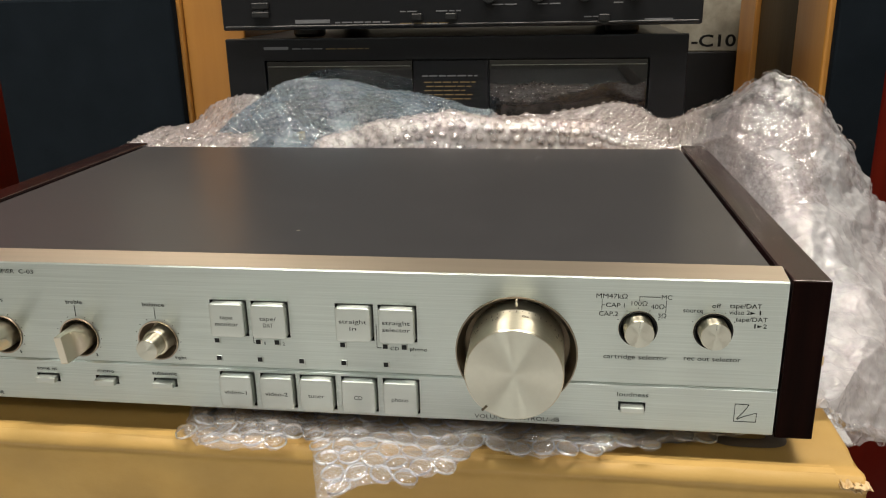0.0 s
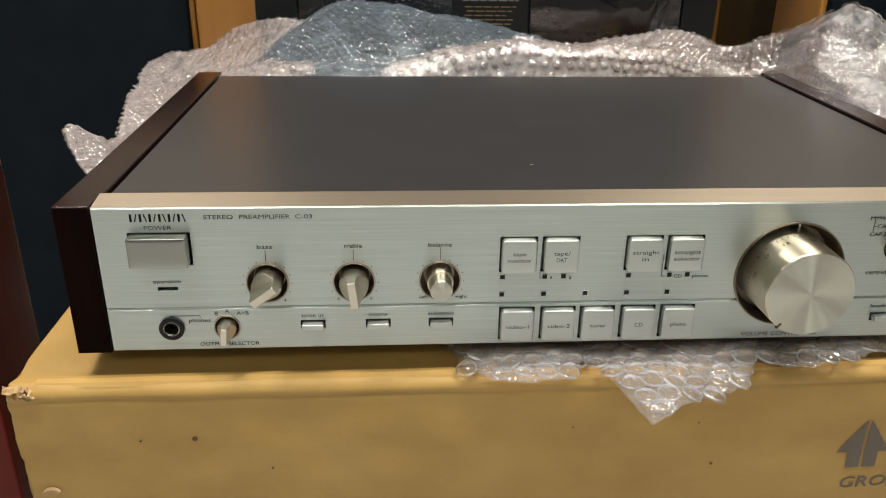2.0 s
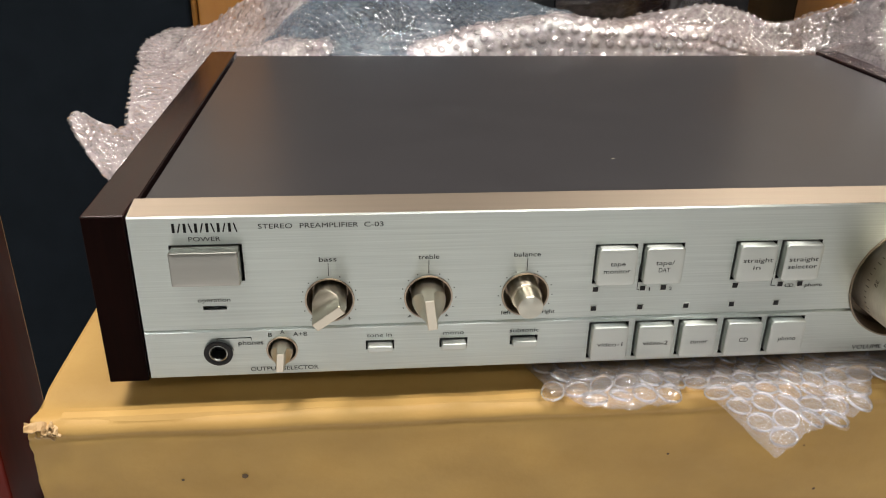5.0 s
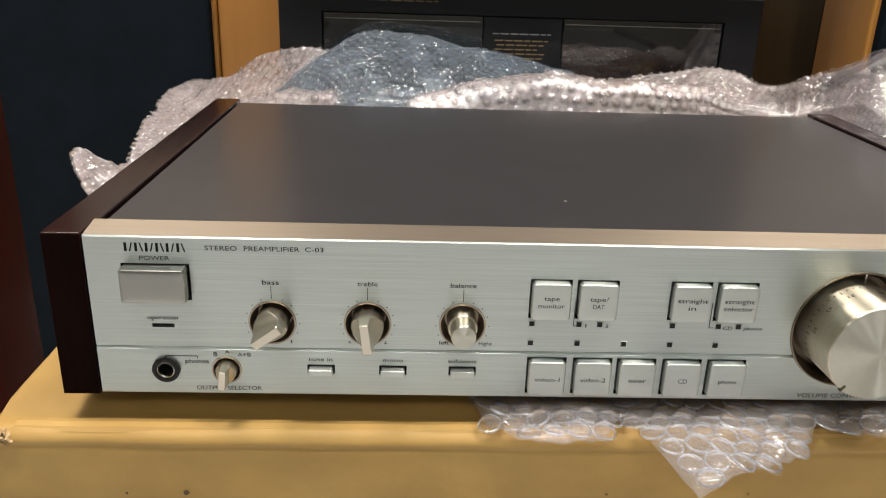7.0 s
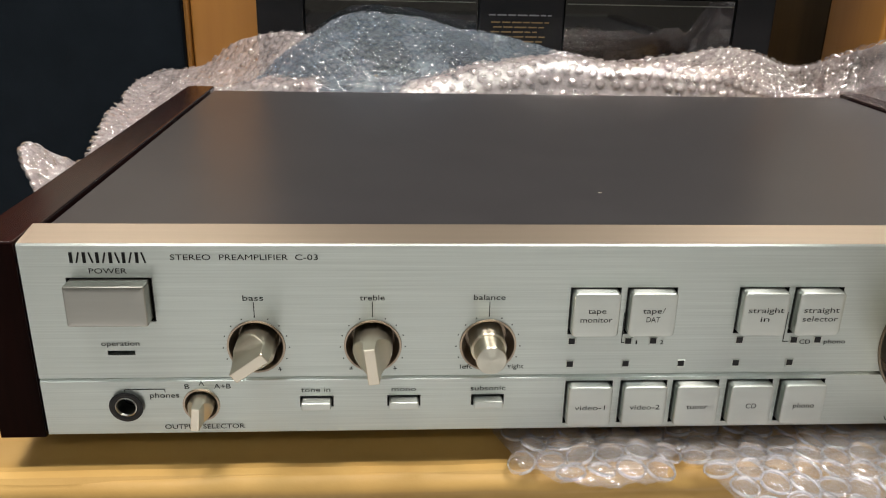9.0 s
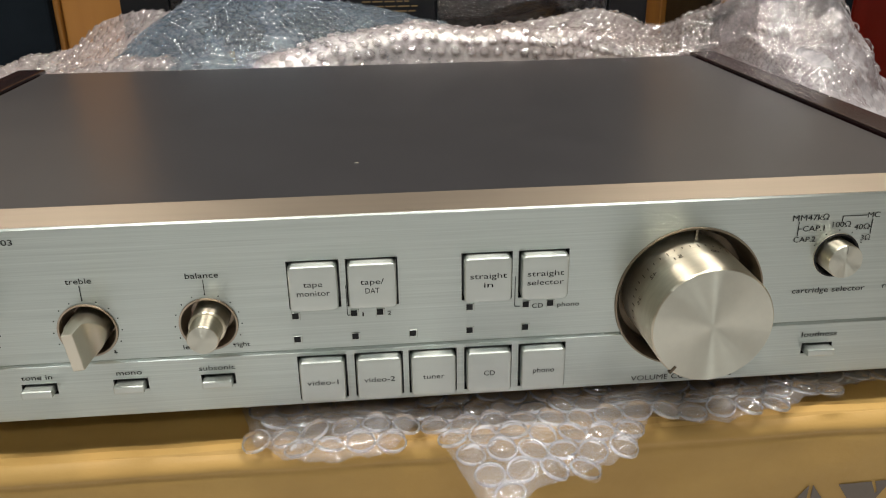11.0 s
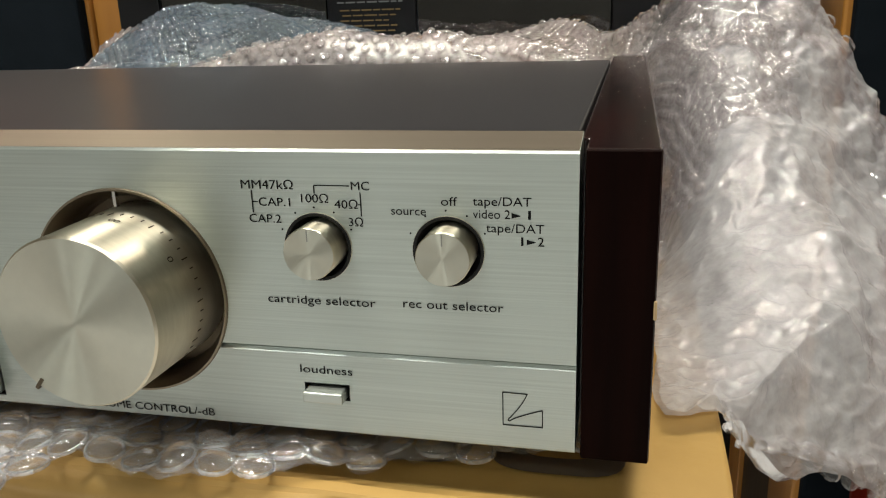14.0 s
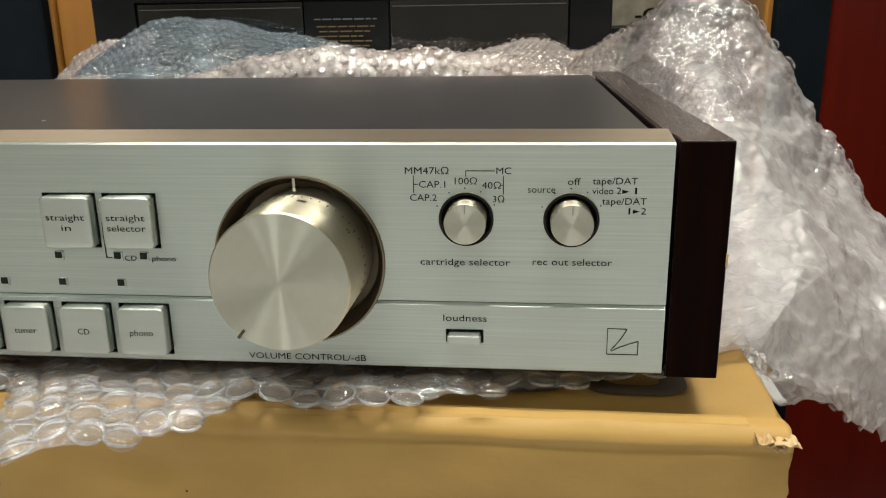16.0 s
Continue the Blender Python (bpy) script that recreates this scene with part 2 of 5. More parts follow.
def part(name, bm, material, parent=None, label="", smooth=False):
    if isinstance(bm, bpy.types.Mesh):
        me = bm
    else:
        me = bpy.data.meshes.new(name)
        bmesh.ops.recalc_face_normals(bm, faces=bm.faces)
        bm.to_mesh(me)
        bm.free()
    me.materials.clear()
    me.materials.append(material)
    if smooth:
        for p in me.polygons:
            p.use_smooth = True
        if smooth != 2:
            me.set_sharp_from_angle(angle=radians(21))
    ob = new(name, me)
    if parent:
        ob.parent = parent
        ob.matrix_parent_inverse = Matrix.Translation(-world_at(parent))
    if label:
        ob["label"] = label
    return ob


def world_at(ob):
    at = Vector(ob.location)
    while ob.parent:
        at = at + ob.matrix_parent_inverse.translation
        ob = ob.parent
        at = at + Vector(ob.location)
    return at


def box(x0, x1, y0, y1, z0, z1, bevel=0.0, seg=2, bm=None):
    own = bmesh.new()
    bmesh.ops.create_cube(own, size=1)
    for v in own.verts:
        v.co = Vector(((x0 + x1) / 2 + v.co.x * (x1 - x0), (y0 + y1) / 2 + v.co.y * (y1 - y0), (z0 + z1) / 2 + v.co.z * (z1 - z0)))
    if bevel:
        bmesh.ops.bevel(own, geom=own.edges[:], offset=bevel, segments=seg, profile=0.5, affect="EDGES")
    if bm is None:
        return own
    me = bpy.data.meshes.new("tmp")
    own.to_mesh(me)
    own.free()
    bm.from_mesh(me)
    bpy.data.meshes.remove(me)
    return bm


def lathe(profile, cx, cz, seg=48, cy=0.0, bm=None):
    """Turns (radius, y) pairs about an axis that runs along y."""
    bm = bm or bmesh.new()
    rings = []
    for r, y in profile:
        if r < 1e-6:
            rings.append([bm.verts.new((cx, cy + y, cz))])
        else:
            rings.append([bm.verts.new((cx + r * math.cos(2 * math.pi * k / seg), cy + y, cz + r * math.sin(2 * math.pi * k / seg))) for k in range(seg)])
    for a, b in zip(rings, rings[1:]):
        for k in range(seg):
            j = (k + 1) % seg
            if len(a) == 1 and len(b) > 1:
                bm.faces.new((a[0], b[k], b[j]))
            elif len(b) == 1 and len(a) > 1:
                bm.faces.new((a[k], a[j], b[0]))
            elif len(a) > 1:
                bm.faces.new((a[k], a[j], b[j], b[k]))
    return bm


def prism(outline, y0, y1, bm=None):
    """An outline of (x, z) pairs pushed from y0 to y1."""
    bm = bm or bmesh.new()
    f = [bm.verts.new((x, y0, z)) for x, z in outline]
    b = [bm.verts.new((x, y1, z)) for x, z in outline]
    bm.faces.new(f)
    bm.faces.new(b[::-1])
    n = len(f)
    for k in range(n):
        bm.faces.new((f[k], b[k], b[(k + 1) % n], f[(k + 1) % n]))
    return bm


def bar(bm, x0, z0, x1, z1, w, y0, y1):
    """A thin straight line of ink from one point to another on an upright face."""
    d = Vector((x1 - x0, z1 - z0)).normalized() * (w / 2)
    n = (-d.y, d.x)
    prism([(x0 + n[0], z0 + n[1]), (x1 + n[0], z1 + n[1]), (x1 - n[0], z1 - n[1]), (x0 - n[0], z0 - n[1])], y0, y1, bm)


def drilled(solid, cutter):
    """The solid less the cutter, as a plain mesh."""
    a_me, b_me = bpy.data.meshes.new("a"), bpy.data.meshes.new("b")
    for bm, me in ((solid, a_me), (cutter, b_me)):
        bmesh.ops.recalc_face_normals(bm, faces=bm.faces)
        bm.to_mesh(me)
        bm.free()
    a, b = new("a", a_me), new("b", b_me)
    mod = a.modifiers.new("cut", "BOOLEAN")
    mod.operation, mod.solver, mod.object = "DIFFERENCE", "EXACT", b
    bpy.context.view_layer.update()
    me = bpy.data.meshes.new_from_object(a.evaluated_get(bpy.context.evaluated_depsgraph_get()))
    bpy.data.objects.remove(a)
    bpy.data.objects.remove(b)
    return me


CAPS = {}


def letters(text, x0, x1, z, height, y, shear=0.0, thick=0.0, bend=None, align="width"):
    """Flat upright lettering between x0 and x1 with its base line at z and capitals of that height."""
    def glyphs(s):
        cu = bpy.data.curves.new("t", "FONT")
        cu.body, cu.resolution_u, cu.offset = s, 3, thick
        ob = bpy.data.objects.new("t", cu)
        scene.collection.objects.link(ob)
        bpy.context.view_layer.update()
        me = bpy.data.meshes.new_from_object(ob.evaluated_get(bpy.context.evaluated_depsgraph_get()))
        bpy.data.objects.remove(ob)
        bpy.data.curves.remove(cu)
        return me
    if "H" not in CAPS:
        h = glyphs("H")
        CAPS["H"] = max(v.co.y for v in h.vertices)
    me = glyphs(text)
    lo, hi = min(v.co.x for v in me.vertices), max(v.co.x for v in me.vertices)
    sx, sz = (x1 - x0) / (hi - lo), height / CAPS["H"]
    for v in me.vertices:
        zz = v.co.y * sz
        v.co = Vector((x0 + (v.co.x - lo) * sx + zz * shear, y, z + zz))
        if bend:
            v.co = bend(v.co)
    return me


def ellipse_ring(cx, cz, r, n):
    return [(cx + r * math.cos(2 * math.pi * k / n), cz + r * math.sin(2 * math.pi * k / n)) for k in range(n)]


# ---- the room ----
def slab(name, x0, x1, y0, y1, z0, z1, material, label):
    return tagged(part(name, box(x0, x1, y0, y1, z0, z1), material), label, name.split("_")[0], kind="structure")


slab("floor", -2.6, 2.6, -5.6, 1.6, FLOOR - 0.1, FLOOR, M_FLOOR, "pale polished shop floor")
slab("ceiling", -2.6, 2.6, -5.6, 1.6, ROOF, ROOF + 0.1, M_CEIL, "plain white shop ceiling")
slab("wall_north", -2.6, 2.6, 1.6, 1.7, FLOOR, ROOF, M_WALL, "plain beige back wall of the shop")
slab("wall_south", -2.6, 2.6, -5.7, -5.6, FLOOR, ROOF, M_WALL, "plain beige front wall of the shop")
slab("wall_west", -2.7, -2.6, -5.6, 1.6, FLOOR, ROOF, M_WALL, "plain beige side wall of the shop")
slab("wall_east", 2.6, 2.7, -5.6, 1.6, FLOOR, ROOF, M_WALL, "plain beige side wall of the shop")

# ---- the preamplifier ----
PRE = thing("preamplifier", "brushed silver stereo preamplifier with dark rosewood side panels on bubble wrap", "preamplifier", (0, 0.15, CT))
PL, PX = -0.2085, 0.2103
INK_Y = -0.00018

KNOB_Z = 0.0332
KNOBS = (-0.1371, -0.0988, -0.0603)
SELECTORS = (0.1523, 0.1824)
VOL = (0.1020, 0.0335)
UPPER = (-0.0252, -0.0062, 0.0318, 0.0508)
LOWER = (-0.0245, -0.0053, 0.0132, 0.0324, 0.0513)
SWITCHES = ((-0.118, 0.012), (-0.0884, 0.012), (-0.0596, 0.012), (0.1516, 0.0107))
LEDS = [(x, 0.0343) for x in (-0.0318, -0.0125, -0.0039, 0.0261, 0.0452, 0.0536)] + [(x, 0.0256) for x in (-0.0318, -0.0125, 0.0068, 0.0261, 0.0452)]


def front_panel():
    profile = [(0, 0.0004), (0.0004, 0), (0.0137, 0), (0.0137, 0.0712), (0.0005, 0.0692), (0, 0.0686), (0, 0.0218), (0.0012, 0.0217), (0.0012, 0.0213), (0.0008, 0.0212), (0, 0.0204)]
    bm = bmesh.new()
    a = [bm.verts.new((PL, y, z)) for y, z in profile]
    b = [bm.verts.new((PX, y, z)) for y, z in profile]
    bm.faces.new(a)
    bm.faces.new(b[::-1])
    for k in range(len(a)):
        j = (k + 1) % len(a)
        bm.faces.new((a[k], b[k], b[j], a[j]))
    cut = bmesh.new()
    deep = 0.0085
    for x in KNOBS:
        prism(ellipse_ring(x, KNOB_Z, 0.0090, 40), -0.01, deep, cut)
    for x in SELECTORS:
        prism(ellipse_ring(x, 0.047, 0.0074, 40), -0.01, deep, cut)
    prism(ellipse_ring(*VOL, 0.0255, 72), -0.01, 0.0105, cut)
    prism(ellipse_ring(-0.1813, 0.0113, 0.0048, 32), -0.01, deep, cut)
    prism(ellipse_ring(-0.1567, 0.0113, 0.0056, 32), -0.01, deep, cut)
    for x in UPPER:
        box(x - 0.0085, x + 0.0085, -0.01, deep, 0.0369, 0.0541, 0, 0, cut)
    for x in LOWER:
        box(x - 0.0083, x + 0.0083, -0.01, deep, 0.0021, 0.0191, 0, 0, cut)
    for x, z in SWITCHES:
        box(x - 0.0057, x + 0.0057, -0.01, deep, z - 0.0021, z + 0.0022, 0, 0, cut)
    for x, z in LEDS:
        box(x - 0.00145, x + 0.00145, -0.01, 0.003, z - 0.00145, z + 0.00145, 0, 0, cut)
    box(-0.195, -0.1684, -0.01, deep, 0.0424, 0.0579, 0, 0, cut)
    box(-0.1852, -0.1764, -0.01, 0.004, 0.0303, 0.0320, 0, 0, cut)
    return drilled(bm, cut)


LID_Y, LID_Z, CHEEK_Y, CHEEK_Z = 0.283, 0.0682, 0.290, 0.0698


def cheek(out, front, inner):
    """A thick board; its inner face steps in behind the metal front panel."""
    bm = bmesh.new()
    plan = [(out, 0.0004), (out, CHEEK_Y), (inner, CHEEK_Y), (inner, 0.0142), (front, 0.0142), (front, 0.0004)]
    low, top = ([bm.verts.new((x, y, z)) for x, y in plan] for z in (-0.0012, CHEEK_Z))
    bm.faces.new(low)
    bm.faces.new(top[::-1])
    for k in range(6):
        j = (k + 1) % 6
        bm.faces.new((low[k], top[k], top[j], low[j]))
    bmesh.ops.recalc_face_normals(bm, faces=bm.faces)
    bmesh.ops.bevel(bm, geom=bm.edges[:], offset=0.0006, segments=2, profile=0.5, affect="EDGES")
    return bm


part("front_panel", front_panel(), M_PANEL, PRE, "brushed silver front panel")
n = bmesh.new()
ends = [[n.verts.new((x, y, z)) for y, z in ((0.0006, 0.06935), (0.0135, 0.07128), (0.0135, 0.0707), (0.0006, 0.0689))] for x in (PL + 0.0001, PX - 0.0001)]
n.faces.new(ends[0])
n.faces.new(ends[1][::-1])
for k in range(4):
    n.faces.new((ends[0][k], ends[1][k], ends[1][(k + 1) % 4], ends[0][(k + 1) % 4]))
part("chamfer", n, M_BEVEL, PRE, "satin chamfer along the top of the front panel, tinted with warm reflected light")
part("lid", box(PL + 0.0016, 0.2084, 0.0138, LID_Y, 0.003, LID_Z, 0.0006), M_LID, PRE, "dark brown matte metal cover sunk between the side panels")
part("dust_speck", box(-0.0115, -0.0098, 0.0605, 0.0610, LID_Z, LID_Z + 0.0002, 0.0001, 1), M_GREYBOX, PRE)
for s in (-1, 1):
    part("side_panel", cheek(*((0.2266, 0.2114, 0.2098) if s > 0 else (-0.2247, -0.2094, -0.2080))), M_ROSE, PRE, "glossy dark rosewood side panel notched round the front panel")
    # thin added facing that carries the shaded rosewood
    part("front_edge", box(*((0.2116, 0.2263) if s > 0 else (-0.2244, -0.2096)), -0.0001, 0.002, -0.0009, CHEEK_Z - 0.0003, 0.0002, 1), M_ROSE_FRONT, PRE, "front edge of the wood, darkened to hold back reflected light")
    for y in (0.04, 0.25):
        part("foot", lathe([(0, 0.0), (0.013, 0.0), (0.014, 0.002), (0.014, 0.0108), (0, 0.0108)], 0, 0, 24), M_BLACK, PRE).matrix_basis = \
            pose(s * 0.17, y, CT, 90, 0, 0)


def round_rect(x, z, w, h, r, n=5):
    """Outline of a rectangle with rounded corners."""
    out = []
    for cx, cz, a in ((x + w / 2 - r, z + h / 2 - r, 0), (x - w / 2 + r, z + h / 2 - r, 90), (x - w / 2 + r, z - h / 2 + r, 180), (x + w / 2 - r, z - h / 2 + r, 270)):
        out += [(cx + r * math.cos(math.radians(a + 90 * k / n)), cz + r * math.sin(math.radians(a + 90 * k / n))) for k in range(n + 1)]
    return out


def rounded_key(x, z, w, h, y_face, y_back, r=0.0011):
    """A key with rounded corners, a soft rim and a slightly pillowed face."""
    bm = bmesh.new()
    rings = []
    for inset, y in ((0, y_back), (0, y_face + 0.0009), (0.00012, y_face + 0.0005), (0.0004, y_face + 0.0002), (0.0009, y_face + 0.00006), (0.0020, y_face), (0.0045, y_face - 0.00005)):
        rings.append([bm.verts.new((a, y, b)) for a, b in round_rect(x, z, w - 2 * inset, h - 2 * inset, max(r - inset * 0.6, 0.0003))])
    for p, q in zip(rings, rings[1:]):
        for k in range(len(p)):
            m = (k + 1) % len(p)
            bm.faces.new((p[k], p[m], q[m], q[k]))
    bm.faces.new(rings[-1])
    bm.faces.new(rings[0][::-1])
    return bm


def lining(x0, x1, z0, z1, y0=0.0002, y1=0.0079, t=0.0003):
    """A black sleeve added inside a cut-out, in place of the shade in the gap."""
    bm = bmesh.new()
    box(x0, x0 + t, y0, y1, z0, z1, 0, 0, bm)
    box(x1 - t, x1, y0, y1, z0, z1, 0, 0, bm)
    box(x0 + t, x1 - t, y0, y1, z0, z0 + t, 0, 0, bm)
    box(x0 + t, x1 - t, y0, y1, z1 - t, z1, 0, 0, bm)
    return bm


def pocket(x0, x1, z0, z1, y):
    return box(x0, x1, y, y + 0.0004, z0, z1)


# power key and its window
part("key_gap_shade", lining(-0.195, -0.1684, 0.0424, 0.0579), M_DARKBOX, PRE)
part("power_button", rounded_key(-0.1818, 0.0503, 0.0250, 0.0140, -0.0060, 0.008, 0.0007), M_POWER, PRE, "wide grey metal power button", True)
part("operation_lamp", box(-0.185, -0.1766, 0.0018, 0.0036, 0.0305, 0.0318), M_DARKBOX, PRE)

TOP_KEYS = [("tape", "monitor"), ("tape/", "DAT"), ("straight", "in"), ("straight", "selector")]
LOW_KEYS = ["video-1", "video-2", "tuner", "CD", "phono"]
for x, words in zip(UPPER, TOP_KEYS):
    part("key_gap_shade", lining(x - 0.0085, x + 0.0085, 0.0369, 0.0541), M_DARKBOX, PRE)
    key = part("button", rounded_key(x, 0.0455, 0.0157, 0.0159, -0.0036, 0.0078, 0.0014), M_BUTTON, PRE, "square satin silver push button", True)
    for word, z in zip(words, (0.0463, 0.0431)):
        w = 0.00152 * len(word)
        part("printed_text", letters(word, x - w / 2, x + w / 2, z, 0.0019, -0.0036 - 0.00012), M_INK, key)
for x, word in zip(LOWER, LOW_KEYS):
    part("key_gap_shade", lining(x - 0.0083, x + 0.0083, 0.0021, 0.0191), M_DARKBOX, PRE)
    key = part("button", rounded_key(x, 0.0106, 0.0153, 0.0157, -0.0036, 0.0078, 0.0014), M_BUTTON, PRE, "square satin silver push button", True)
    w = 0.00150 * len(word) if word != "CD" else 0.0038
    part("printed_text", letters(word, x - w / 2, x + w / 2, 0.0096, 0.0019, -0.0036 - 0.00012), M_INK, key)
for x, z in LEDS:
    led = part("indicator", box(x - 0.00143, x + 0.00143, -0.0003, 0.0029, z - 0.00143, z + 0.00143, 0.0002, 1), M_BUTTON, PRE, "tiny square indicator lamp")
    # set up and left, so the bare bezel draws an L-shaped highlight
    part("lens", box(x - 0.00125, x + 0.00085, -0.0005, 0.001, z - 0.0008, z + 0.00125), M_DARKBOX, led)
for x, z in SWITCHES:
    part("switch_slot", pocket(x - 0.0057, x + 0.0057, z - 0.0021, z + 0.0022, 0.0078), M_DARKBOX, PRE)
    part("slot_gap_shade", lining(x - 0.0057, x + 0.0057, z - 0.0021, z + 0.0022), M_DARKBOX, PRE)
    part("push_switch", box(x - 0.0050, x + 0.0050, -0.0036, 0.0076, z - 0.0015, z + 0.0012, 0.0005, 2), M_BUTTON, PRE, "small flat silver push switch")


def dish(x, z, r, depth=0.0083):
    return lathe([(r + 0.0006, -0.0003), (r + 0.0005, -0.0006), (r - 0.0001, -0.0005), (r - 0.0016, 0.004), (r - 0.0019, depth), (0, depth)], x, z, 56)


def bar_knob(name, x, z, r, depth, wide, turn, label):
    """A round knob whose front is cut away on both flanks to leave a bar across it."""
    half = wide / 2
    xs = [-r, -0.92 * r, -0.72 * r, -0.45 * r, -half - 0.0004, -half, -half + 0.0002]
    ys = [-0.18, -0.25, -0.36, -0.50, -0.62, -0.985, -1.0]
    cols = list(zip(xs, ys)) + [(-a, b) for a, b in zip(xs[::-1], ys[::-1])]
    bm = bmesh.new()
    rows = []
    for a, b in cols:
        h = math.sqrt(max(r * r - a * a, (0.12 * r) ** 2))
        y = b * depth
        rows.append([bm.verts.new(c) for c in ((a, 0.0082, -h), (a, y + 0.0003, -h), (a, y, -h + 0.0003), (a, y, h - 0.0003), (a, y + 0.0003, h), (a, 0.0082, h))])
    for p, q in zip(rows, rows[1:]):
        for k in range(5):
            bm.faces.new((p[k], q[k], q[k + 1], p[k + 1]))
    bm.faces.new(rows[0])
    bm.faces.new(rows[-1][::-1])
    k = part(name, bm, M_KNOB, PRE, label, True)
    k.matrix_basis = pose(x, 0, z, 0, turn, 0)
    return k


for x in KNOBS:
    part("recess", dish(x, KNOB_Z, 0.0090), M_DISH, PRE, "brown metal dish round the knob", True)
bar_knob("bass_knob", KNOBS[0], KNOB_Z, 0.0066, 0.0150, 0.0036, 54, "champagne metal knob with a raised bar, turned down")
bar_knob("treble_knob", KNOBS[1], KNOB_Z, 0.0066, 0.0150, 0.0036, -7, "champagne metal knob with a raised upright bar")
ROUND = [(0.0060, 0.0082), (0.0060, -0.0030), (0.0057, -0.0034), (0.0052, -0.0035), (0.0050, -0.0108), (0.0047, -0.0112)]
bk = part("balance_knob", lathe(ROUND, KNOBS[2], KNOB_Z, 48), M_TURNED, PRE, "round champagne metal balance knob", True)
part("face", lathe([(0.0047, -0.0112), (0.0024, -0.0114), (0, -0.0115)], KNOBS[2], KNOB_Z, 48), M_FACE, bk)
for x in SELECTORS:
    part("recess", dish(x, 0.047, 0.0074), M_DARKBOX, PRE, "dark dish round the selector", True)
    rim = lathe([(0.0074, -0.0001), (0.0075, -0.0005), (0.0080, -0.0004), (0.0081, 0.0002), (0.0074, 0.0002)], x, 0.047, 48)
    part("rim", rim, M_KNOB, PRE, "", True)
    k = part("selector_knob", lathe([(0.0059, 0.0082), (0.0060, -0.0058), (0.0058, -0.0062)], x, 0.047, 48), M_TURNED, PRE, "round champagne metal selector knob", True)
    part("face", lathe([(0.0058, -0.0062), (0.0028, -0.0062), (0, -0.0062)], x, 0.047, 48), M_FACE, k)
    part("pointer", box(x - 0.00014, x + 0.00014, -0.00630, -0.0060, 0.0500, 0.0526), M_POWER, k)

# headphone socket and output selector
jack = part("phone_jack", lathe([(0.0048, 0.0), (0.0056, -0.0012), (0.0046, -0.0014), (0.0034, -0.0010), (0.0032, 0.006), (0, 0.006)], -0.1813, 0.0113, 40), M_DARKBOX, PRE, "black round headphone socket", True)
part("sleeve", lathe([(0.0036, -0.0012), (0.0032, -0.0014), (0.0029, -0.0008), (0.0029, 0.005)], -0.1813, 0.0113, 32), M_POWER, jack, "", True)
part("recess", dish(-0.1567, 0.0113, 0.0056), M_DISH, PRE, "brown metal dish round the knob", True)
bar_knob("output_knob", -0.1567, 0.0113, 0.0043, 0.0100, 0.0026, 6, "small champagne lever knob")
part("rim", lathe([(0.0056, -0.0001), (0.0057, -0.0005), (0.0062, -0.0004), (0.0063, 0.0002), (0.0056, 0.0002)], -0.1567, 0.0113, 40), M_KNOB, PRE, "", True)

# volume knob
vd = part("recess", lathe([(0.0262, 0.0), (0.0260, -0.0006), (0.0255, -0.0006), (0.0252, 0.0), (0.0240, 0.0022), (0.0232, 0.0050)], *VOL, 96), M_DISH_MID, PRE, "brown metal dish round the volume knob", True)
# deep end of the dish, coloured darker for the shade in the gap
part("gap", lathe([(0.0232, 0.0050), (0.0229, 0.0100), (0, 0.0100)], *VOL, 96), M_DISH_DARK, vd, "gap round the volume knob, its shade put into a dark colour", True)
VR, VD = 0.0202, -0.0209
vk = part("volume_knob", lathe([(VR + 0.0004, 0.0098), (VR + 0.0002, -0.004), (VR, VD + 0.0006), (VR - 0.0005, VD)], *VOL, 96), M_TURNED, PRE, "large champagne metal volume knob", True)
part("face", lathe([(VR - 0.0005, VD), (VR * 0.5, VD), (0, VD)], *VOL, 96), M_FACE, vk, "finely turned face of the knob")
part("pointer", box(VOL[0] - 0.0004, VOL[0] + 0.0004, -0.0005, 0.0006, VOL[1] + 0.0216, VOL[1] + 0.0254), M_CHROME, PRE, "bright volume index mark")
n = bmesh.new()
a0 = math.radians(232)
bar(n, VOL[0] + 0.0178 * math.cos(a0), VOL[1] + 0.0178 * math.sin(a0), VOL[0] + 0.0209 * math.cos(a0), VOL[1] + 0.0209 * math.sin(a0), 0.0009, VD - 0.0002, VD + 0.001)
part("notch", n, M_DISH_DARK, vk)


def round_knob(co):
    """Wraps lettering, laid out as angle in degrees and distance from the panel, round the side of the knob."""
    a = math.radians(90 - co.x)
    return Vector((VOL[0] + (VR + 0.00036) * math.cos(a), -co.z, VOL[1] + (VR + 0.00036) * math.sin(a)))


for word, at, wide in (("51", -24, 8), ("42", -52, 8), ("35", -80, 8), ("0", 56, 4)):
    part("printed_text", letters(word, at - wide / 2, at + wide / 2, 0.0062, 0.0020, 0, 0, 0.0, lambda c: round_knob(Vector((2 * at - c.x, 0, 0.0144 - c.z)))), M_DISH_DARK, vk)
eight = letters("8", -0.0009, 0.0009, -0.0014, 0.0028, 0)
for v in eight.vertices:
    v.co = round_knob(Vector((11 + math.degrees(v.co.z / VR), 0, 0.0070 + v.co.x)))
part("printed_text", eight, M_DISH_DARK, vk)
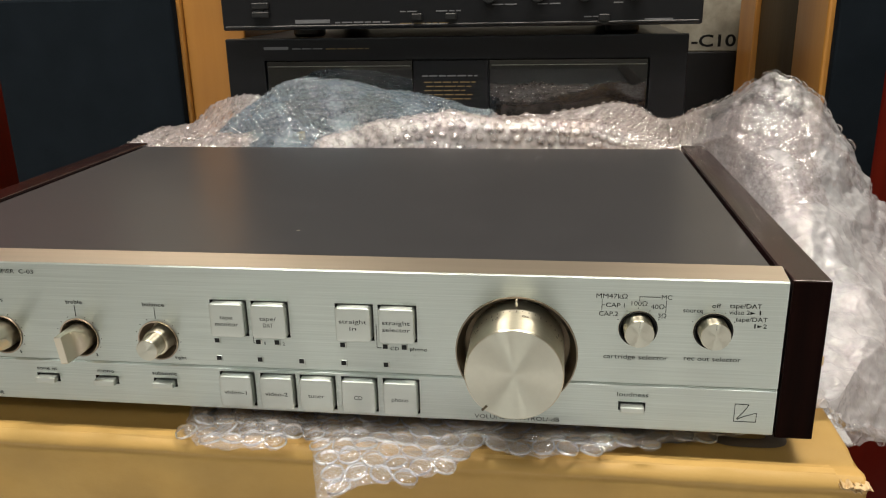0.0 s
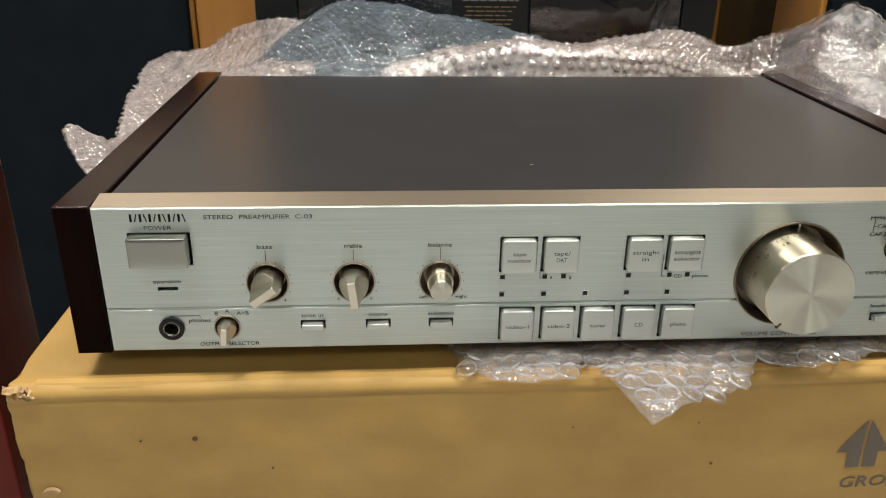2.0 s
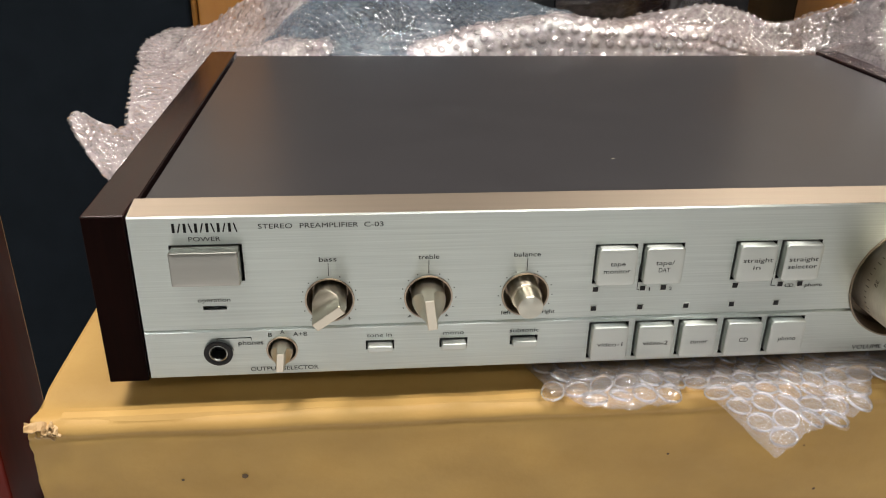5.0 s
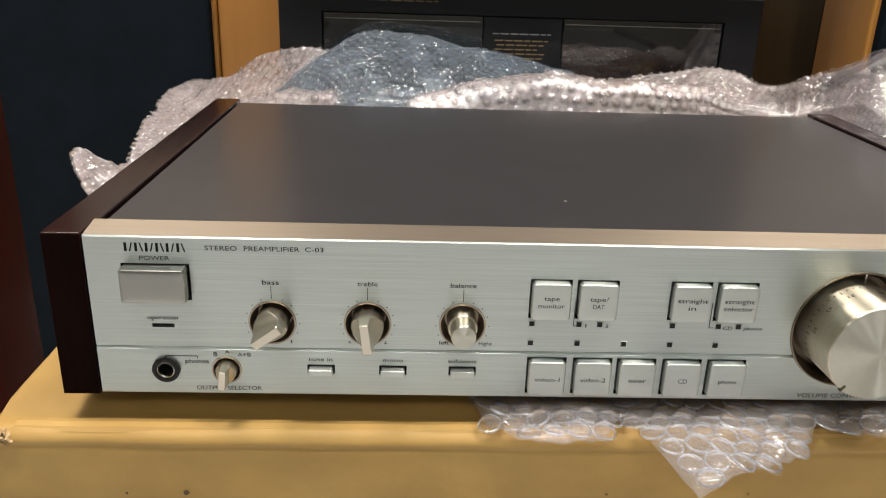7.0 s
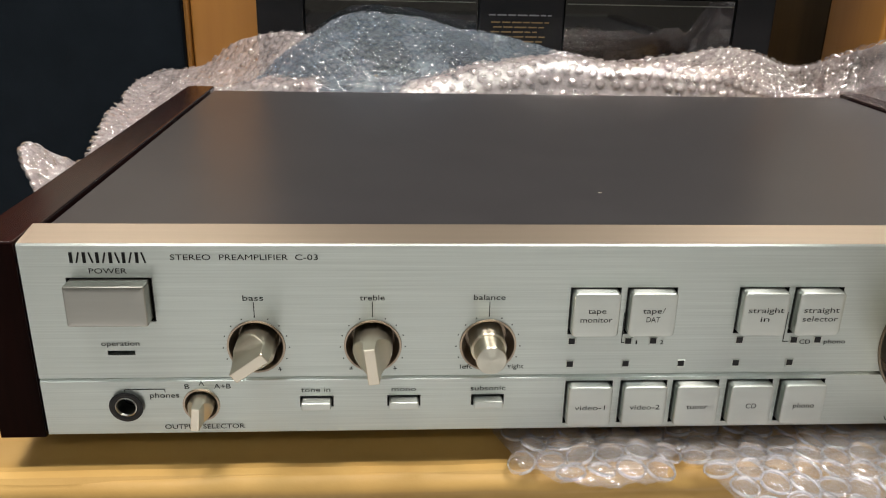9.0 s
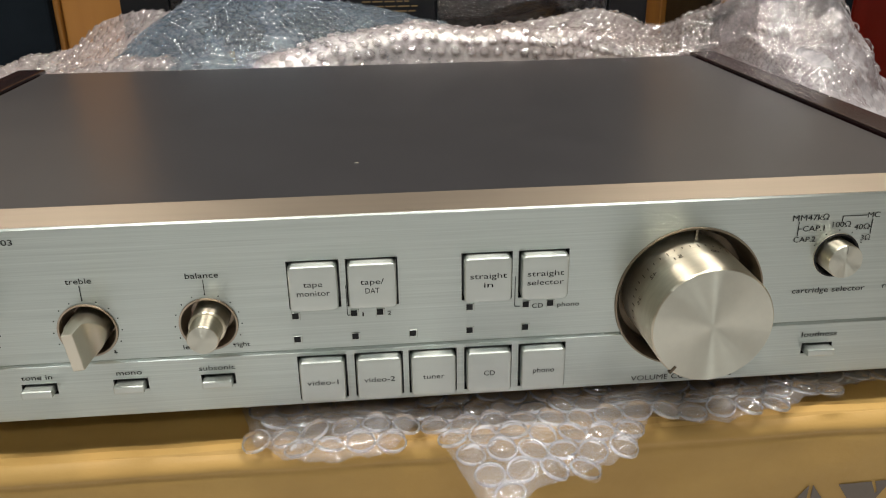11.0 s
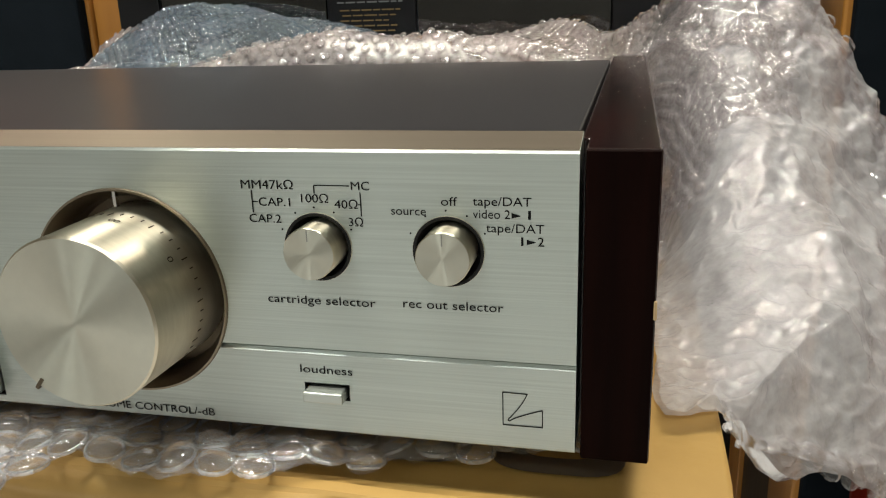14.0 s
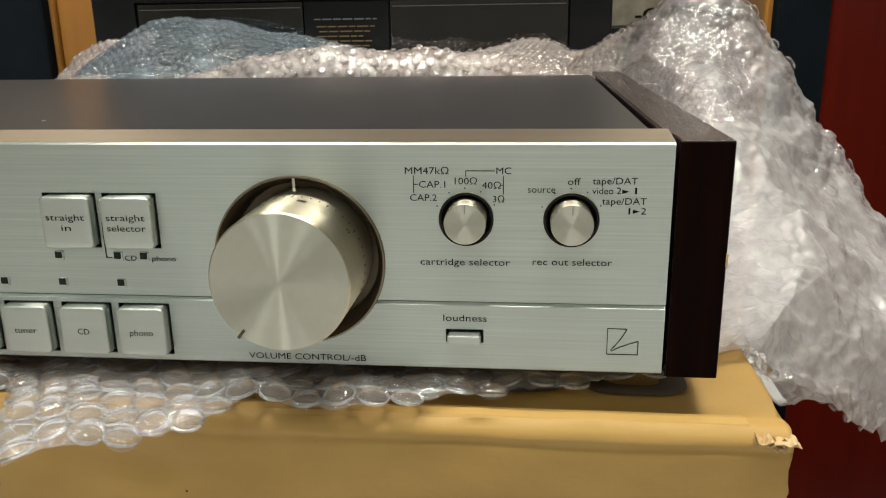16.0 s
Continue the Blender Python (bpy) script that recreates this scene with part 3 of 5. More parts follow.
for k in range(40):
    ang = math.radians(90 - 150 + k * 7.5)
    tick = bmesh.new()
    long = 0.0022 if k % 4 == 0 else 0.0012
    box(-0.00014, 0.00014, -0.0015 - long, -0.0015, VR + 0.00022, VR + 0.00034, 0, 0, tick)
    o = part("scale_mark", tick, M_DISH_DARK, None)
    o.parent = vk
    o.matrix_basis = pose(VOL[0], 0, VOL[1], 0, math.degrees(math.pi / 2 - ang), 0)

# lettering of the panel
TEXTS = [
    ("POWER", -0.1874, -0.1758, 0.0594, 0.0017), ("STEREO", -0.1620, -0.1495, 0.0639, 0.0019), ("PREAMPLIFIER", -0.1468, -0.1253, 0.0639, 0.0019), ("C-03", -0.1231, -0.1159, 0.0639, 0.0019),
    ("operation", -0.1869, -0.1747, 0.0338, 0.0018), ("bass", -0.1405, -0.1339, 0.0498, 0.0019), ("treble", -0.1029, -0.0948, 0.0498, 0.0019), ("balance", -0.0657, -0.0552, 0.0498, 0.0019),
    ("phones", -0.1734, -0.1638, 0.0142, 0.0019), ("B", -0.1617, -0.1601, 0.0175, 0.0018), ("A", -0.1570, -0.1552, 0.0187, 0.0018), ("A+B", -0.1520, -0.1465, 0.0175, 0.0018),
    ("OUTPUT SELECTOR", -0.1696, -0.1428, 0.0019, 0.0018), ("tone in", -0.1232, -0.1133, 0.0158, 0.0018), ("mono", -0.0926, -0.0843, 0.0158, 0.0018), ("subsonic", -0.0656, -0.0536, 0.0158, 0.0018),
    ("left", -0.0695, -0.0655, 0.0243, 0.0016), ("right", -0.0529, -0.0478, 0.0243, 0.0016),
    ("1", -0.0100, -0.0095, 0.0331, 0.0015), ("2", -0.0016, -0.0004, 0.0331, 0.0015), ("CD", 0.0472, 0.0510, 0.0329, 0.0016), ("phono", 0.0559, 0.0635, 0.0329, 0.0016),
    ("VOLUME CONTROL/-dB", 0.0839, 0.1211, 0.0016, 0.0020),
    ("MM47k\u03a9", 0.1348, 0.1474, 0.0602, 0.0020), ("CAP.1", 0.1388, 0.1464, 0.0563, 0.0019), ("CAP.2", 0.1361, 0.1439, 0.0524, 0.0019), ("100\u03a9", 0.1491, 0.1555, 0.0573, 0.0019),
    ("MC", 0.1610, 0.1652, 0.0603, 0.0019), ("40\u03a9", 0.1569, 0.1623, 0.0561, 0.0019), ("3\u03a9", 0.1600, 0.1633, 0.0521, 0.0019),
    ("source", 0.1699, 0.1777, 0.0550, 0.0019), ("off", 0.1811, 0.1847, 0.0573, 0.0019), ("tape/DAT", 0.1880, 0.2005, 0.0575, 0.0019), ("video 2", 0.1880, 0.1960, 0.0547, 0.0019), ("1", 0.1998, 0.2004, 0.0547, 0.0019),
    ("tape/DAT", 0.1908, 0.2032, 0.0517, 0.0019), ("1", 0.1983, 0.1988, 0.0489, 0.0019), ("2", 0.2018, 0.2032, 0.0489, 0.0019),
    ("cartridge selector", 0.1387, 0.1651, 0.0331, 0.0020), ("rec out selector", 0.1716, 0.1944, 0.0335, 0.0020), ("loudness", 0.1452, 0.1583, 0.0155, 0.0020),
]
for s, x0, x1, z, h in TEXTS:
    part("printed_text", letters(s, x0, x1, z, h, INK_Y), M_INK, PRE)

LINES = [(-0.1371, 0.0492, -0.1371, 0.0439), (-0.0988, 0.0492, -0.0988, 0.0439), (-0.0603, 0.0492, -0.0603, 0.0439),
         (-0.1814, 0.0167, -0.1814, 0.0174), (-0.1814, 0.0174, -0.1683, 0.0174), (-0.1683, 0.0174, -0.1683, 0.0162),
         (-0.0149, 0.0449, -0.0149, 0.0338), (-0.0149, 0.0338, -0.0140, 0.0338), (0.0413, 0.0449, 0.0413, 0.0338), (0.0413, 0.0338, 0.0432, 0.0338),
         (0.1372, 0.0598, 0.1372, 0.0547), (0.1372, 0.0572, 0.1385, 0.0572), (0.1523, 0.0594, 0.1523, 0.0612), (0.1523, 0.0612, 0.1606, 0.0612),
         (0.1630, 0.0598, 0.1630, 0.0544), (0.1630, 0.0570, 0.1624, 0.0570)]
for row in LINES:
    n = bmesh.new()
    bar(n, *row, 0.00022, INK_Y, INK_Y + 0.0001)
    part("printed_line", n, M_INK, PRE)
DOTS = []
for x in KNOBS:
    DOTS += [(x + 0.0108 * math.cos(math.radians(a)), KNOB_Z + 0.0108 * math.sin(math.radians(a)), 0.00024) for a in range(-48, 229, 23)]
for x in SELECTORS:
    DOTS += [(x + 0.0092 * math.cos(math.radians(a)), 0.047 + 0.0092 * math.sin(math.radians(a)), 0.00022) for a in (28, 62, 92, 122, 155)]
n = bmesh.new()
for x, z, r in DOTS:
    prism(ellipse_ring(x, z, r, 8), INK_Y, INK_Y + 0.0001, n)
tagged(part("printed_dots", n, M_INK, PRE), kind="stuff")
for x, z in ((0.1971, 0.0554), (0.2003, 0.0497)):
    part("printed_arrow", prism([(x - 0.0008, z - 0.0006), (x + 0.0012, z), (x - 0.0008, z + 0.0006)], INK_Y, INK_Y + 0.0001), M_INK, PRE)
for x in KNOBS[:2]:
    n = bmesh.new()
    bar(n, x + 0.0068, 0.0245, x + 0.0080, 0.0245, 0.0002, INK_Y, INK_Y + 0.0001)
    bar(n, x + 0.0074, 0.0239, x + 0.0074, 0.0251, 0.0002, INK_Y, INK_Y + 0.0001)
    bar(n, x - 0.0080, 0.0245, x - 0.0068, 0.0245, 0.0002, INK_Y, INK_Y + 0.0001)
    part("printed_sign", n, M_INK, PRE)


def maker_mark(x0, x1, z0, z1):
    """The maker's word mark as a row of plain upright bars, thick and thin."""
    bm = bmesh.new()
    w = (x1 - x0) / 12
    for k in range(12):
        a = x0 + (k + 0.5) * w
        lean = (0, 0.0005, 0, -0.0005)[k % 4]
        bar(bm, a - lean, z0, a + lean, z1, 0.0010 if k % 2 == 0 else 0.0005, INK_Y, INK_Y + 0.0001)
    return bm


part("maker_mark", maker_mark(-0.1934, -0.1692, 0.0629, 0.0665), M_INK, PRE, "black maker's mark")


def emblem_outline(x0, x1, z0, z1, n=10):
    """A square with a horn-shaped notch cut from its upper corner."""
    w, h = x1 - x0, z1 - z0
    up = [(0.62 - 0.485 * (k / n) + 0.045 * math.sin(math.pi * k / n), 0.985 - 0.805 * (k / n)) for k in range(n + 1)]
    tip = [(0.165 + 0.032 * math.cos(math.radians(a)), 0.160 + 0.032 * math.sin(math.radians(a))) for a in (180, 215, 250, 285)]
    low = [(0.185 + 0.815 * (k / n), 0.140 + 0.385 * (k / n) ** 0.78) for k in range(n + 1)]
    pts = [(0, 0), (0, 1)] + up + tip + low + [(1, 0)]
    return [(x0 + a * w, z0 + b * h) for a, b in pts]


n = bmesh.new()
ring = emblem_outline(0.1940, 0.2030, 0.0060, 0.0142)
for p, q in zip(ring, ring[1:] + ring[:1]):
    bar(n, *p, *q, 0.00022, INK_Y, INK_Y + 0.0001)
part("emblem", n, M_INK, PRE, "thin black outline emblem")
part("chip", box(0.2261, 0.2268, -0.0003, 0.0004, 0.0335, 0.0378, 0.0002, 1), M_CARD_EDGE, PRE, "pale chip in the edge of the wood")

# ---- the carton under it ----
CX0, CX1, CY0, CY1, CZ0 = -0.2545, 0.2465, -0.0125, 0.40, -0.175
ROUND_EDGE = 0.0042   # height of the soft fold along the top
BOX = thing("cardboard_box", "worn brown cardboard carton printed in grey, under the preamplifier", "box", (0, 0.19, CZ0))


def carton_front(x, z):
    """How far the front of the carton bulges (negative) or is dented (positive)."""
    u, v = (x - CX0) / (CX1 - CX0), (z - CZ0) / (CT - CZ0)
    y = CY0 - 0.0022 * math.sin(math.pi * u) * math.sin(math.pi * v)
    fold = -0.126 - 0.020 * math.exp(-((x + 0.15) / 0.03) ** 2) - 0.010 * max(0, (x - 0.02) / 0.2) + 0.0012 * math.sin(x * 60)
    y -= 0.0013 * math.exp(-abs(z - fold) / 0.0018) * min(1, max(0, (x + 0.17) / 0.04))
    y += 0.0007 * math.exp(-((z - fold - 0.010) / 0.008) ** 2) * min(1, max(0, (x + 0.17) / 0.04))
    spur = -0.150 + 0.55 * (x + 0.065)
    y -= 0.0016 * math.exp(-abs(z - spur) / 0.003) * math.exp(-((x + 0.045) / 0.02) ** 2)
    crease = -0.0745 - 0.30 * (x + 0.147)
    y -= 0.0005 * math.exp(-abs(z - crease) / 0.0016) * math.exp(-((x + 0.105) / 0.035) ** 4)
    low = -0.148 + 0.25 * (x + 0.02)
    y -= 0.0007 * math.exp(-abs(z - low) / 0.0018) * math.exp(-((x + 0.035) / 0.02) ** 4)
    edge = min(1, max(0, (-0.222 - x) / 0.02))
    y += 0.0016 * edge * noise.noise(Vector((x * 90, z * 60, 1)))
    y += 0.0022 * math.exp(-((x - 0.045) / 0.018) ** 2 - ((z + 0.030) / 0.008) ** 2)
    y += 0.0008 * noise.noise(Vector((x * 45, z * 45, 9)))
    y += 0.0012 * (noise.noise(Vector((x * 14, z * 14, 3))))
    q = max(0.0, (z - CT + ROUND_EDGE) / ROUND_EDGE)
    y += 0.0032 * (1 - math.sqrt(max(0.0, 1 - q * q)))
    line = CT - 0.0064 + 0.0006 * noise.noise(Vector((x * 18, 0, 6)))
    y += 0.0007 * math.exp(-((z - line) / 0.0009) ** 2) - 0.0004 * math.exp(-((z - line - 0.0022) / 0.0011) ** 2)
    y += 0.0010 * math.exp(-((u - 0.62) / 0.03) ** 2 - ((v - 0.88) / 0.06) ** 2)
    y += 0.0022 * math.exp(-((u - 0.42) / 0.05) ** 2 - ((v - 0.2) / 0.05) ** 2)
    return y


def carton_shell():
    bm = bmesh.new()
    nx, nz, ny = 300, 130, 30
    grid = {}

    def vert(key, co):
        if key not in grid:
            grid[key] = bm.verts.new(co)
        return grid[key]

    def side_x(x, y, z):
        v = (z - CZ0) / (CT - CZ0)
        worn = 0.0016 * abs(noise.noise(Vector((x * 9, z * 70, 4)))) + 0.0008 * abs(noise.noise(Vector((x * 9, z * 260, 4))))
        if x < 0:
            return x + worn * math.exp(-((y - CY0) / 0.02) ** 2) + 0.0055 * math.exp(-((v - 0.55) / 0.13) ** 2) * math.exp(-((y - CY0) / 0.03) ** 2)
        return x - worn * math.exp(-((y - CY0) / 0.02) ** 2)

    def top_z(x, y):
        lip = 0.0022 * math.exp(-((y - CY0 - 0.004) / 0.004) ** 2) * (0.6 + 0.4 * math.sin(x * 40))
        return CT - 0.0020 * math.exp(-((y - CY0 - 0.016) / 0.006) ** 2) + lip * 0.5 - 0.001 * math.exp(-((y - CY0) / 0.003) ** 2)

    for i in range(nx + 1):
        for k in range(nz + 1):
            x, z = CX0 + (CX1 - CX0) * i / nx, CZ0 + (CT - CZ0) * k / nz
            vert(("f", i, k), (side_x(x, CY0, z) if i in (0, nx) else x, carton_front(x, z) if k else CY0, top_z(x, CY0 + 0.0032) if k == nz else z))
    for i in range(nx):
        for k in range(nz):
            bm.faces.new([grid[("f", a, b)] for a, b in ((i, k), (i + 1, k), (i + 1, k + 1), (i, k + 1))])
    ys = [CY0 + 0.0032 + (CY1 - CY0 - 0.0032) * (j / ny) ** 2.2 for j in range(ny + 1)]
    for i in range(nx + 1):
        grid[("t", i, 0)] = grid[("f", i, nz)]
        x = CX0 + (CX1 - CX0) * i / nx
        for j in range(1, ny + 1):
            grid[("t", i, j)] = bm.verts.new((side_x(x, ys[j], CT) if i in (0, nx) else x, ys[j], top_z(x, ys[j])))
    for i in range(nx):
        for j in range(ny):
            bm.faces.new([grid[("t", a, b)] for a, b in ((i, j), (i + 1, j), (i + 1, j + 1), (i, j + 1))])
    for tag, i0, x in (("l", 0, CX0), ("r", nx, CX1)):
        for j in range(ny + 1):
            for k in range(nz + 1):
                if j == 0:
                    grid[(tag, j, k)] = grid[("f", i0, k)]
                elif k == nz:
                    grid[(tag, j, k)] = grid[("t", i0, j)]
                else:
                    z = CZ0 + (CT - CZ0) * k / nz
                    grid[(tag, j, k)] = bm.verts.new((side_x(x, ys[j], z), ys[j], z))
        for j in range(ny):
            for k in range(nz):
                bm.faces.new([grid[(tag, a, b)] for a, b in ((j, k), (j + 1, k), (j + 1, k + 1), (j, k + 1))])
    back = [grid[("l", ny, 0)], grid[("r", ny, 0)], grid[("r", ny, nz)], grid[("l", ny, nz)]]
    bm.faces.new([bm.verts.new(v.co) for v in back])
    bm.faces.new([bm.verts.new(c) for c in ((CX0, CY0, CZ0 + 0.0005), (CX1, CY0, CZ0 + 0.0005), (CX1, CY1, CZ0 + 0.0005), (CX0, CY1, CZ0 + 0.0005))])
    return bm


part("carton", carton_shell(), M_CARD, BOX, "brown corrugated board with dents", 2)


def on_carton(co, lift=0.0004):
    x = co.x + 0.0015
    return Vector((x, carton_front(x, co.z) - lift, co.z))


def printed(name, bm, label="", material=None, lift=0.0004):
    """Flat ink pressed on the bulging front of the carton."""
    if isinstance(bm, bmesh.types.BMesh):
        bm.normal_update()
        bmesh.ops.triangulate(bm, faces=bm.faces[:])
        long = [e for e in bm.edges if e.calc_length() > 0.008]
        for _ in range(3):
            if long:
                bmesh.ops.subdivide_edges(bm, edges=long, cuts=1)
                bmesh.ops.triangulate(bm, faces=bm.faces[:])
            long = [e for e in bm.edges if e.calc_length() > 0.008]
        for v in bm.verts:
            v.co = on_carton(v.co, lift)
    return part(name, bm, material or M_PRINT, BOX, label)


def flat(outline):
    bm = bmesh.new()
    bm.faces.new([bm.verts.new((x, 0, z)) for x, z in outline])
    return bm


def strokes(rows, w):
    bm = bmesh.new()
    for x0, z0, x1, z1 in rows:
        d = Vector((x1 - x0, z1 - z0)).normalized() * (w / 2)
        bm.faces.new([bm.verts.new((a, 0, b)) for a, b in ((x0 - d.y, z0 + d.x), (x1 - d.y, z1 + d.x), (x1 + d.y, z1 - d.x), (x0 + d.y, z0 - d.x))])
    return bm


printed("emblem", flat(emblem_outline(-0.2262, -0.1456, -0.1515, -0.0742, 16)), "large grey emblem printed on the carton")
for word, x0, x1 in (("C", 0.0035, 0.0310), ("0", 0.0535, 0.0795), ("3", 0.0805, 0.1050)):
    part("printed_text", letters(word, x0, x1, -0.1588, 0.0243, 0, 0.12, 0.038, on_carton), M_PRINT, BOX, "bold grey model lettering")
printed("printed_dash", flat([(0.0325, -0.1500), (0.0520, -0.1500), (0.0526, -0.1448), (0.0331, -0.1448)]))
part("printed_text", letters("GROSS", 0.1405, 0.176, -0.0795, 0.0062, 0, 0.18, 0.01, on_carton), M_PRINT, BOX)
part("printed_text", letters("MADE", 0.1530, 0.184, -0.1555, 0.0058, 0, 0.18, 0.0, on_carton), M_PRINT, BOX)
part("printed_text", letters("FABRIQUE A", 0.1290, 0.200, -0.1645, 0.0058, 0, 0.18, 0.0, on_carton), M_PRINT, BOX)
printed("printed_frame", strokes([(0.134, -0.1165, 0.215, -0.1165), (0.133, -0.1435, 0.134, -0.1165), (0.133, -0.1435, 0.215, -0.1435)], 0.0007))
part("printed_text", letters("SERIAL NO. /", 0.1385, 0.176, -0.1222, 0.0042, 0, 0.18, 0.0, on_carton), M_PRINT, BOX)
printed("sticker", flat([(0.1285, -0.1145), (0.205, -0.113), (0.205, -0.0955), (0.1305, -0.0968)]), "cream paper sticker", M_STICKER, 0.0006)
part("printed_text", letters("00", 0.1475, 0.1735, -0.1115, 0.0118, 0, 0.06, 0.03, lambda c: on_carton(c, 0.0009)), M_INK, BOX, "black numbers on the sticker")
printed("printed_digit", flat([(0.1405, -0.1115), (0.1432, -0.1115), (0.1452, -0.0997), (0.1430, -0.0997), (0.1385, -0.1026), (0.1389, -0.1041), (0.1417, -0.1030)]), "", M_INK, 0.0009)


def half_arrow(x, s, bottom, top, slit, half, stem, neck):
    return flat([(x + s * slit, bottom), (x + s * stem, bottom), (x + s * stem, neck), (x + s * half, neck), (x + s * slit, top)])


for s in (-1, 1):
    printed("up_arrow", half_arrow(0.1497, s, -0.0675, -0.0395, 0.0007, 0.0138, 0.0078, -0.0585), "grey up arrow")
printed("glass_symbol", flat([(0.1602, -0.0400), (0.1733, -0.0400), (0.1755, -0.0455), (0.1762, -0.0448), (0.1747, -0.0400), (0.1815, -0.0400), (0.1735, -0.0520), (0.1735, -0.0655), (0.1775, -0.0672), (0.1640, -0.0672), (0.1680, -0.0655), (0.1680, -0.0520)]), "grey fragile glass symbol")
printed("umbrella_symbol", flat([(0.1905, -0.0395), (0.2035, -0.0540), (0.1925, -0.0530), (0.1925, -0.0665), (0.1885, -0.0665), (0.1885, -0.0530), (0.1775, -0.0540)]), "grey umbrella symbol")
part("printed_text", letters("8", 0.2165, 0.2225, -0.0480, 0.0072, 0, 0, 0.02, on_carton), M_PRINT, BOX)
printed("printed_frame", strokes([(0.2145, -0.0520, 0.2245, -0.0520), (0.2145, -0.0560, 0.2245, -0.0560), (0.2145, -0.0600, 0.2245, -0.0600)], 0.0016))

STAINS = [(-0.1753, -0.0398, 0.0017), (-0.200, -0.0405, 0.0008), (-0.1406, -0.0570, 0.0009), (-0.0855, -0.1010, 0.0009), (0.0722, -0.0620, 0.0010), (0.0015, -0.0380, 0.0007),
          (0.0632, -0.0385, 0.0006), (0.0565, -0.0880, 0.0011), (0.0232, -0.1150, 0.0008), (-0.1180, -0.0860, 0.0006), (-0.1160, -0.0908, 0.0006), (-0.1960, -0.0885, 0.0012), (-0.1550, -0.1690, 0.0009), (0.156, -0.134, 0.0011)]
for x, z, r in STAINS:
    r *= 0.75
    ring = [(x + r * (0.8 + 0.4 * random.random()) * math.cos(k * 0.7854), z + r * (0.8 + 0.4 * random.random()) * math.sin(k * 0.7854)) for k in range(8)]
    printed("stain", flat(ring), "", M_STAIN, 0.0005)


def torn_corner(x, s):
    """Crushed layers of board at an upper front corner."""
    bm = bmesh.new()
    for k in range(7):
        a = random.uniform(0, 0.011)
        w, h = random.uniform(0.003, 0.009), random.uniform(0.0004, 0.0010)
        y = CY0 - 0.0002 + random.uniform(-0.0008, 0.0015)
        z = CT - 0.0005 - random.uniform(-0.0012, 0.0030)
        own = bmesh.new()
        bmesh.ops.create_grid(own, x_segments=5, y_segments=3, size=0.5)
        m = Matrix.Translation((x + s * a, y, z)) @ Euler((random.uniform(-0.2, 0.5), random.uniform(-0.2, 0.2), random.uniform(-0.3, 0.3))).to_matrix().to_4x4()
        for v in own.verts:
            v.co = m @ Vector((v.co.x * w, v.co.y * 0.004, h * math.sin(v.co.x * 9) + random.uniform(-0.0004, 0.0004)))
        bmesh.ops.solidify(own, geom=own.faces[:], thickness=0.0004)
        me = bpy.data.meshes.new("tmp")
        own.to_mesh(me)
        own.free()
        bm.from_mesh(me)
        bpy.data.meshes.remove(me)
    return bm


tagged(part("torn_corner", torn_corner(CX0 + 0.001, 1), M_CARD_EDGE, BOX, "torn pale paper at the corner"), kind="stuff")
tagged(part("torn_corner", torn_corner(CX1 - 0.001, -1), M_CARD_EDGE, BOX, "torn pale paper at the corner"), kind="stuff")

def flap_edge(y, seed):
    """The cut edge of the top flap, a low wavy ridge along the front."""
    bm = bmesh.new()
    rows = []
    for i in range(121):
        x = CX0 + 0.012 + (CX1 - CX0 - 0.024) * i / 120
        w = 0.0006 * noise.noise(Vector((x * 30, seed, 0)))
        rows.append([bm.verts.new((x, y + dy + w, CT + dz + w * 0.5)) for dy, dz in ((-0.0030, -0.0010), (-0.0010, 0.0009), (0.0022, 0.0013), (0.0075, -0.0008))])
    for a, b in zip(rows, rows[1:]):
        for k in range(3):
            bm.faces.new((a[k], b[k], b[k + 1], a[k + 1]))
    return bm


part("flap", flap_edge(CY0 + 0.0050, 5), M_CARD, BOX, "", True)

# ---- the amplifier under the carton and its stand ----
AMP = thing("integrated_amplifier", "champagne metal integrated amplifier with a black display window, under the carton", "amplifier", (-0.01, 0.2, -0.365))
AX0, AX1, AY, AZ0, AZ1 = -0.2290, 0.2000, 0.010, -0.350, CZ0 - 0.0002
body = box(AX0 + 0.004, AX1 - 0.004, AY + 0.012, 0.39, AZ0 + 0.004, AZ1, 0.001)
part("body", body, M_DARKBOX, AMP)
cut = bmesh.new()
box(-0.1055, 0.0790, AY - 0.01, AY + 0.006, -0.300, -0.2135, 0, 0, cut)
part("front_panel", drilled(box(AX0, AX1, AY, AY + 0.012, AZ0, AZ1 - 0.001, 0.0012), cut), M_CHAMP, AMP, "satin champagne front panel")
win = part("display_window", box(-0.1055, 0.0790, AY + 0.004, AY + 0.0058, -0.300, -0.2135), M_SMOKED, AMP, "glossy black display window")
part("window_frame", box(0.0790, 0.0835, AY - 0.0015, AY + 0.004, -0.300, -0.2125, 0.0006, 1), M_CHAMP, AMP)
n = bmesh.new()
for k in range(9):
    x = -0.045 + k * 0.0058
    bar(n, x, -0.2215 + 0.0004 * (k % 2), x + 0.0040, -0.2215 + 0.0006 * (k % 3), 0.0009, AY + 0.0036, AY + 0.004)
bar(n, -0.047, -0.2232, 0.012, -0.2222, 0.0004, AY + 0.0036, AY + 0.004)
part("maker_mark", n, M_GOLD, win, "thin gold maker's mark")
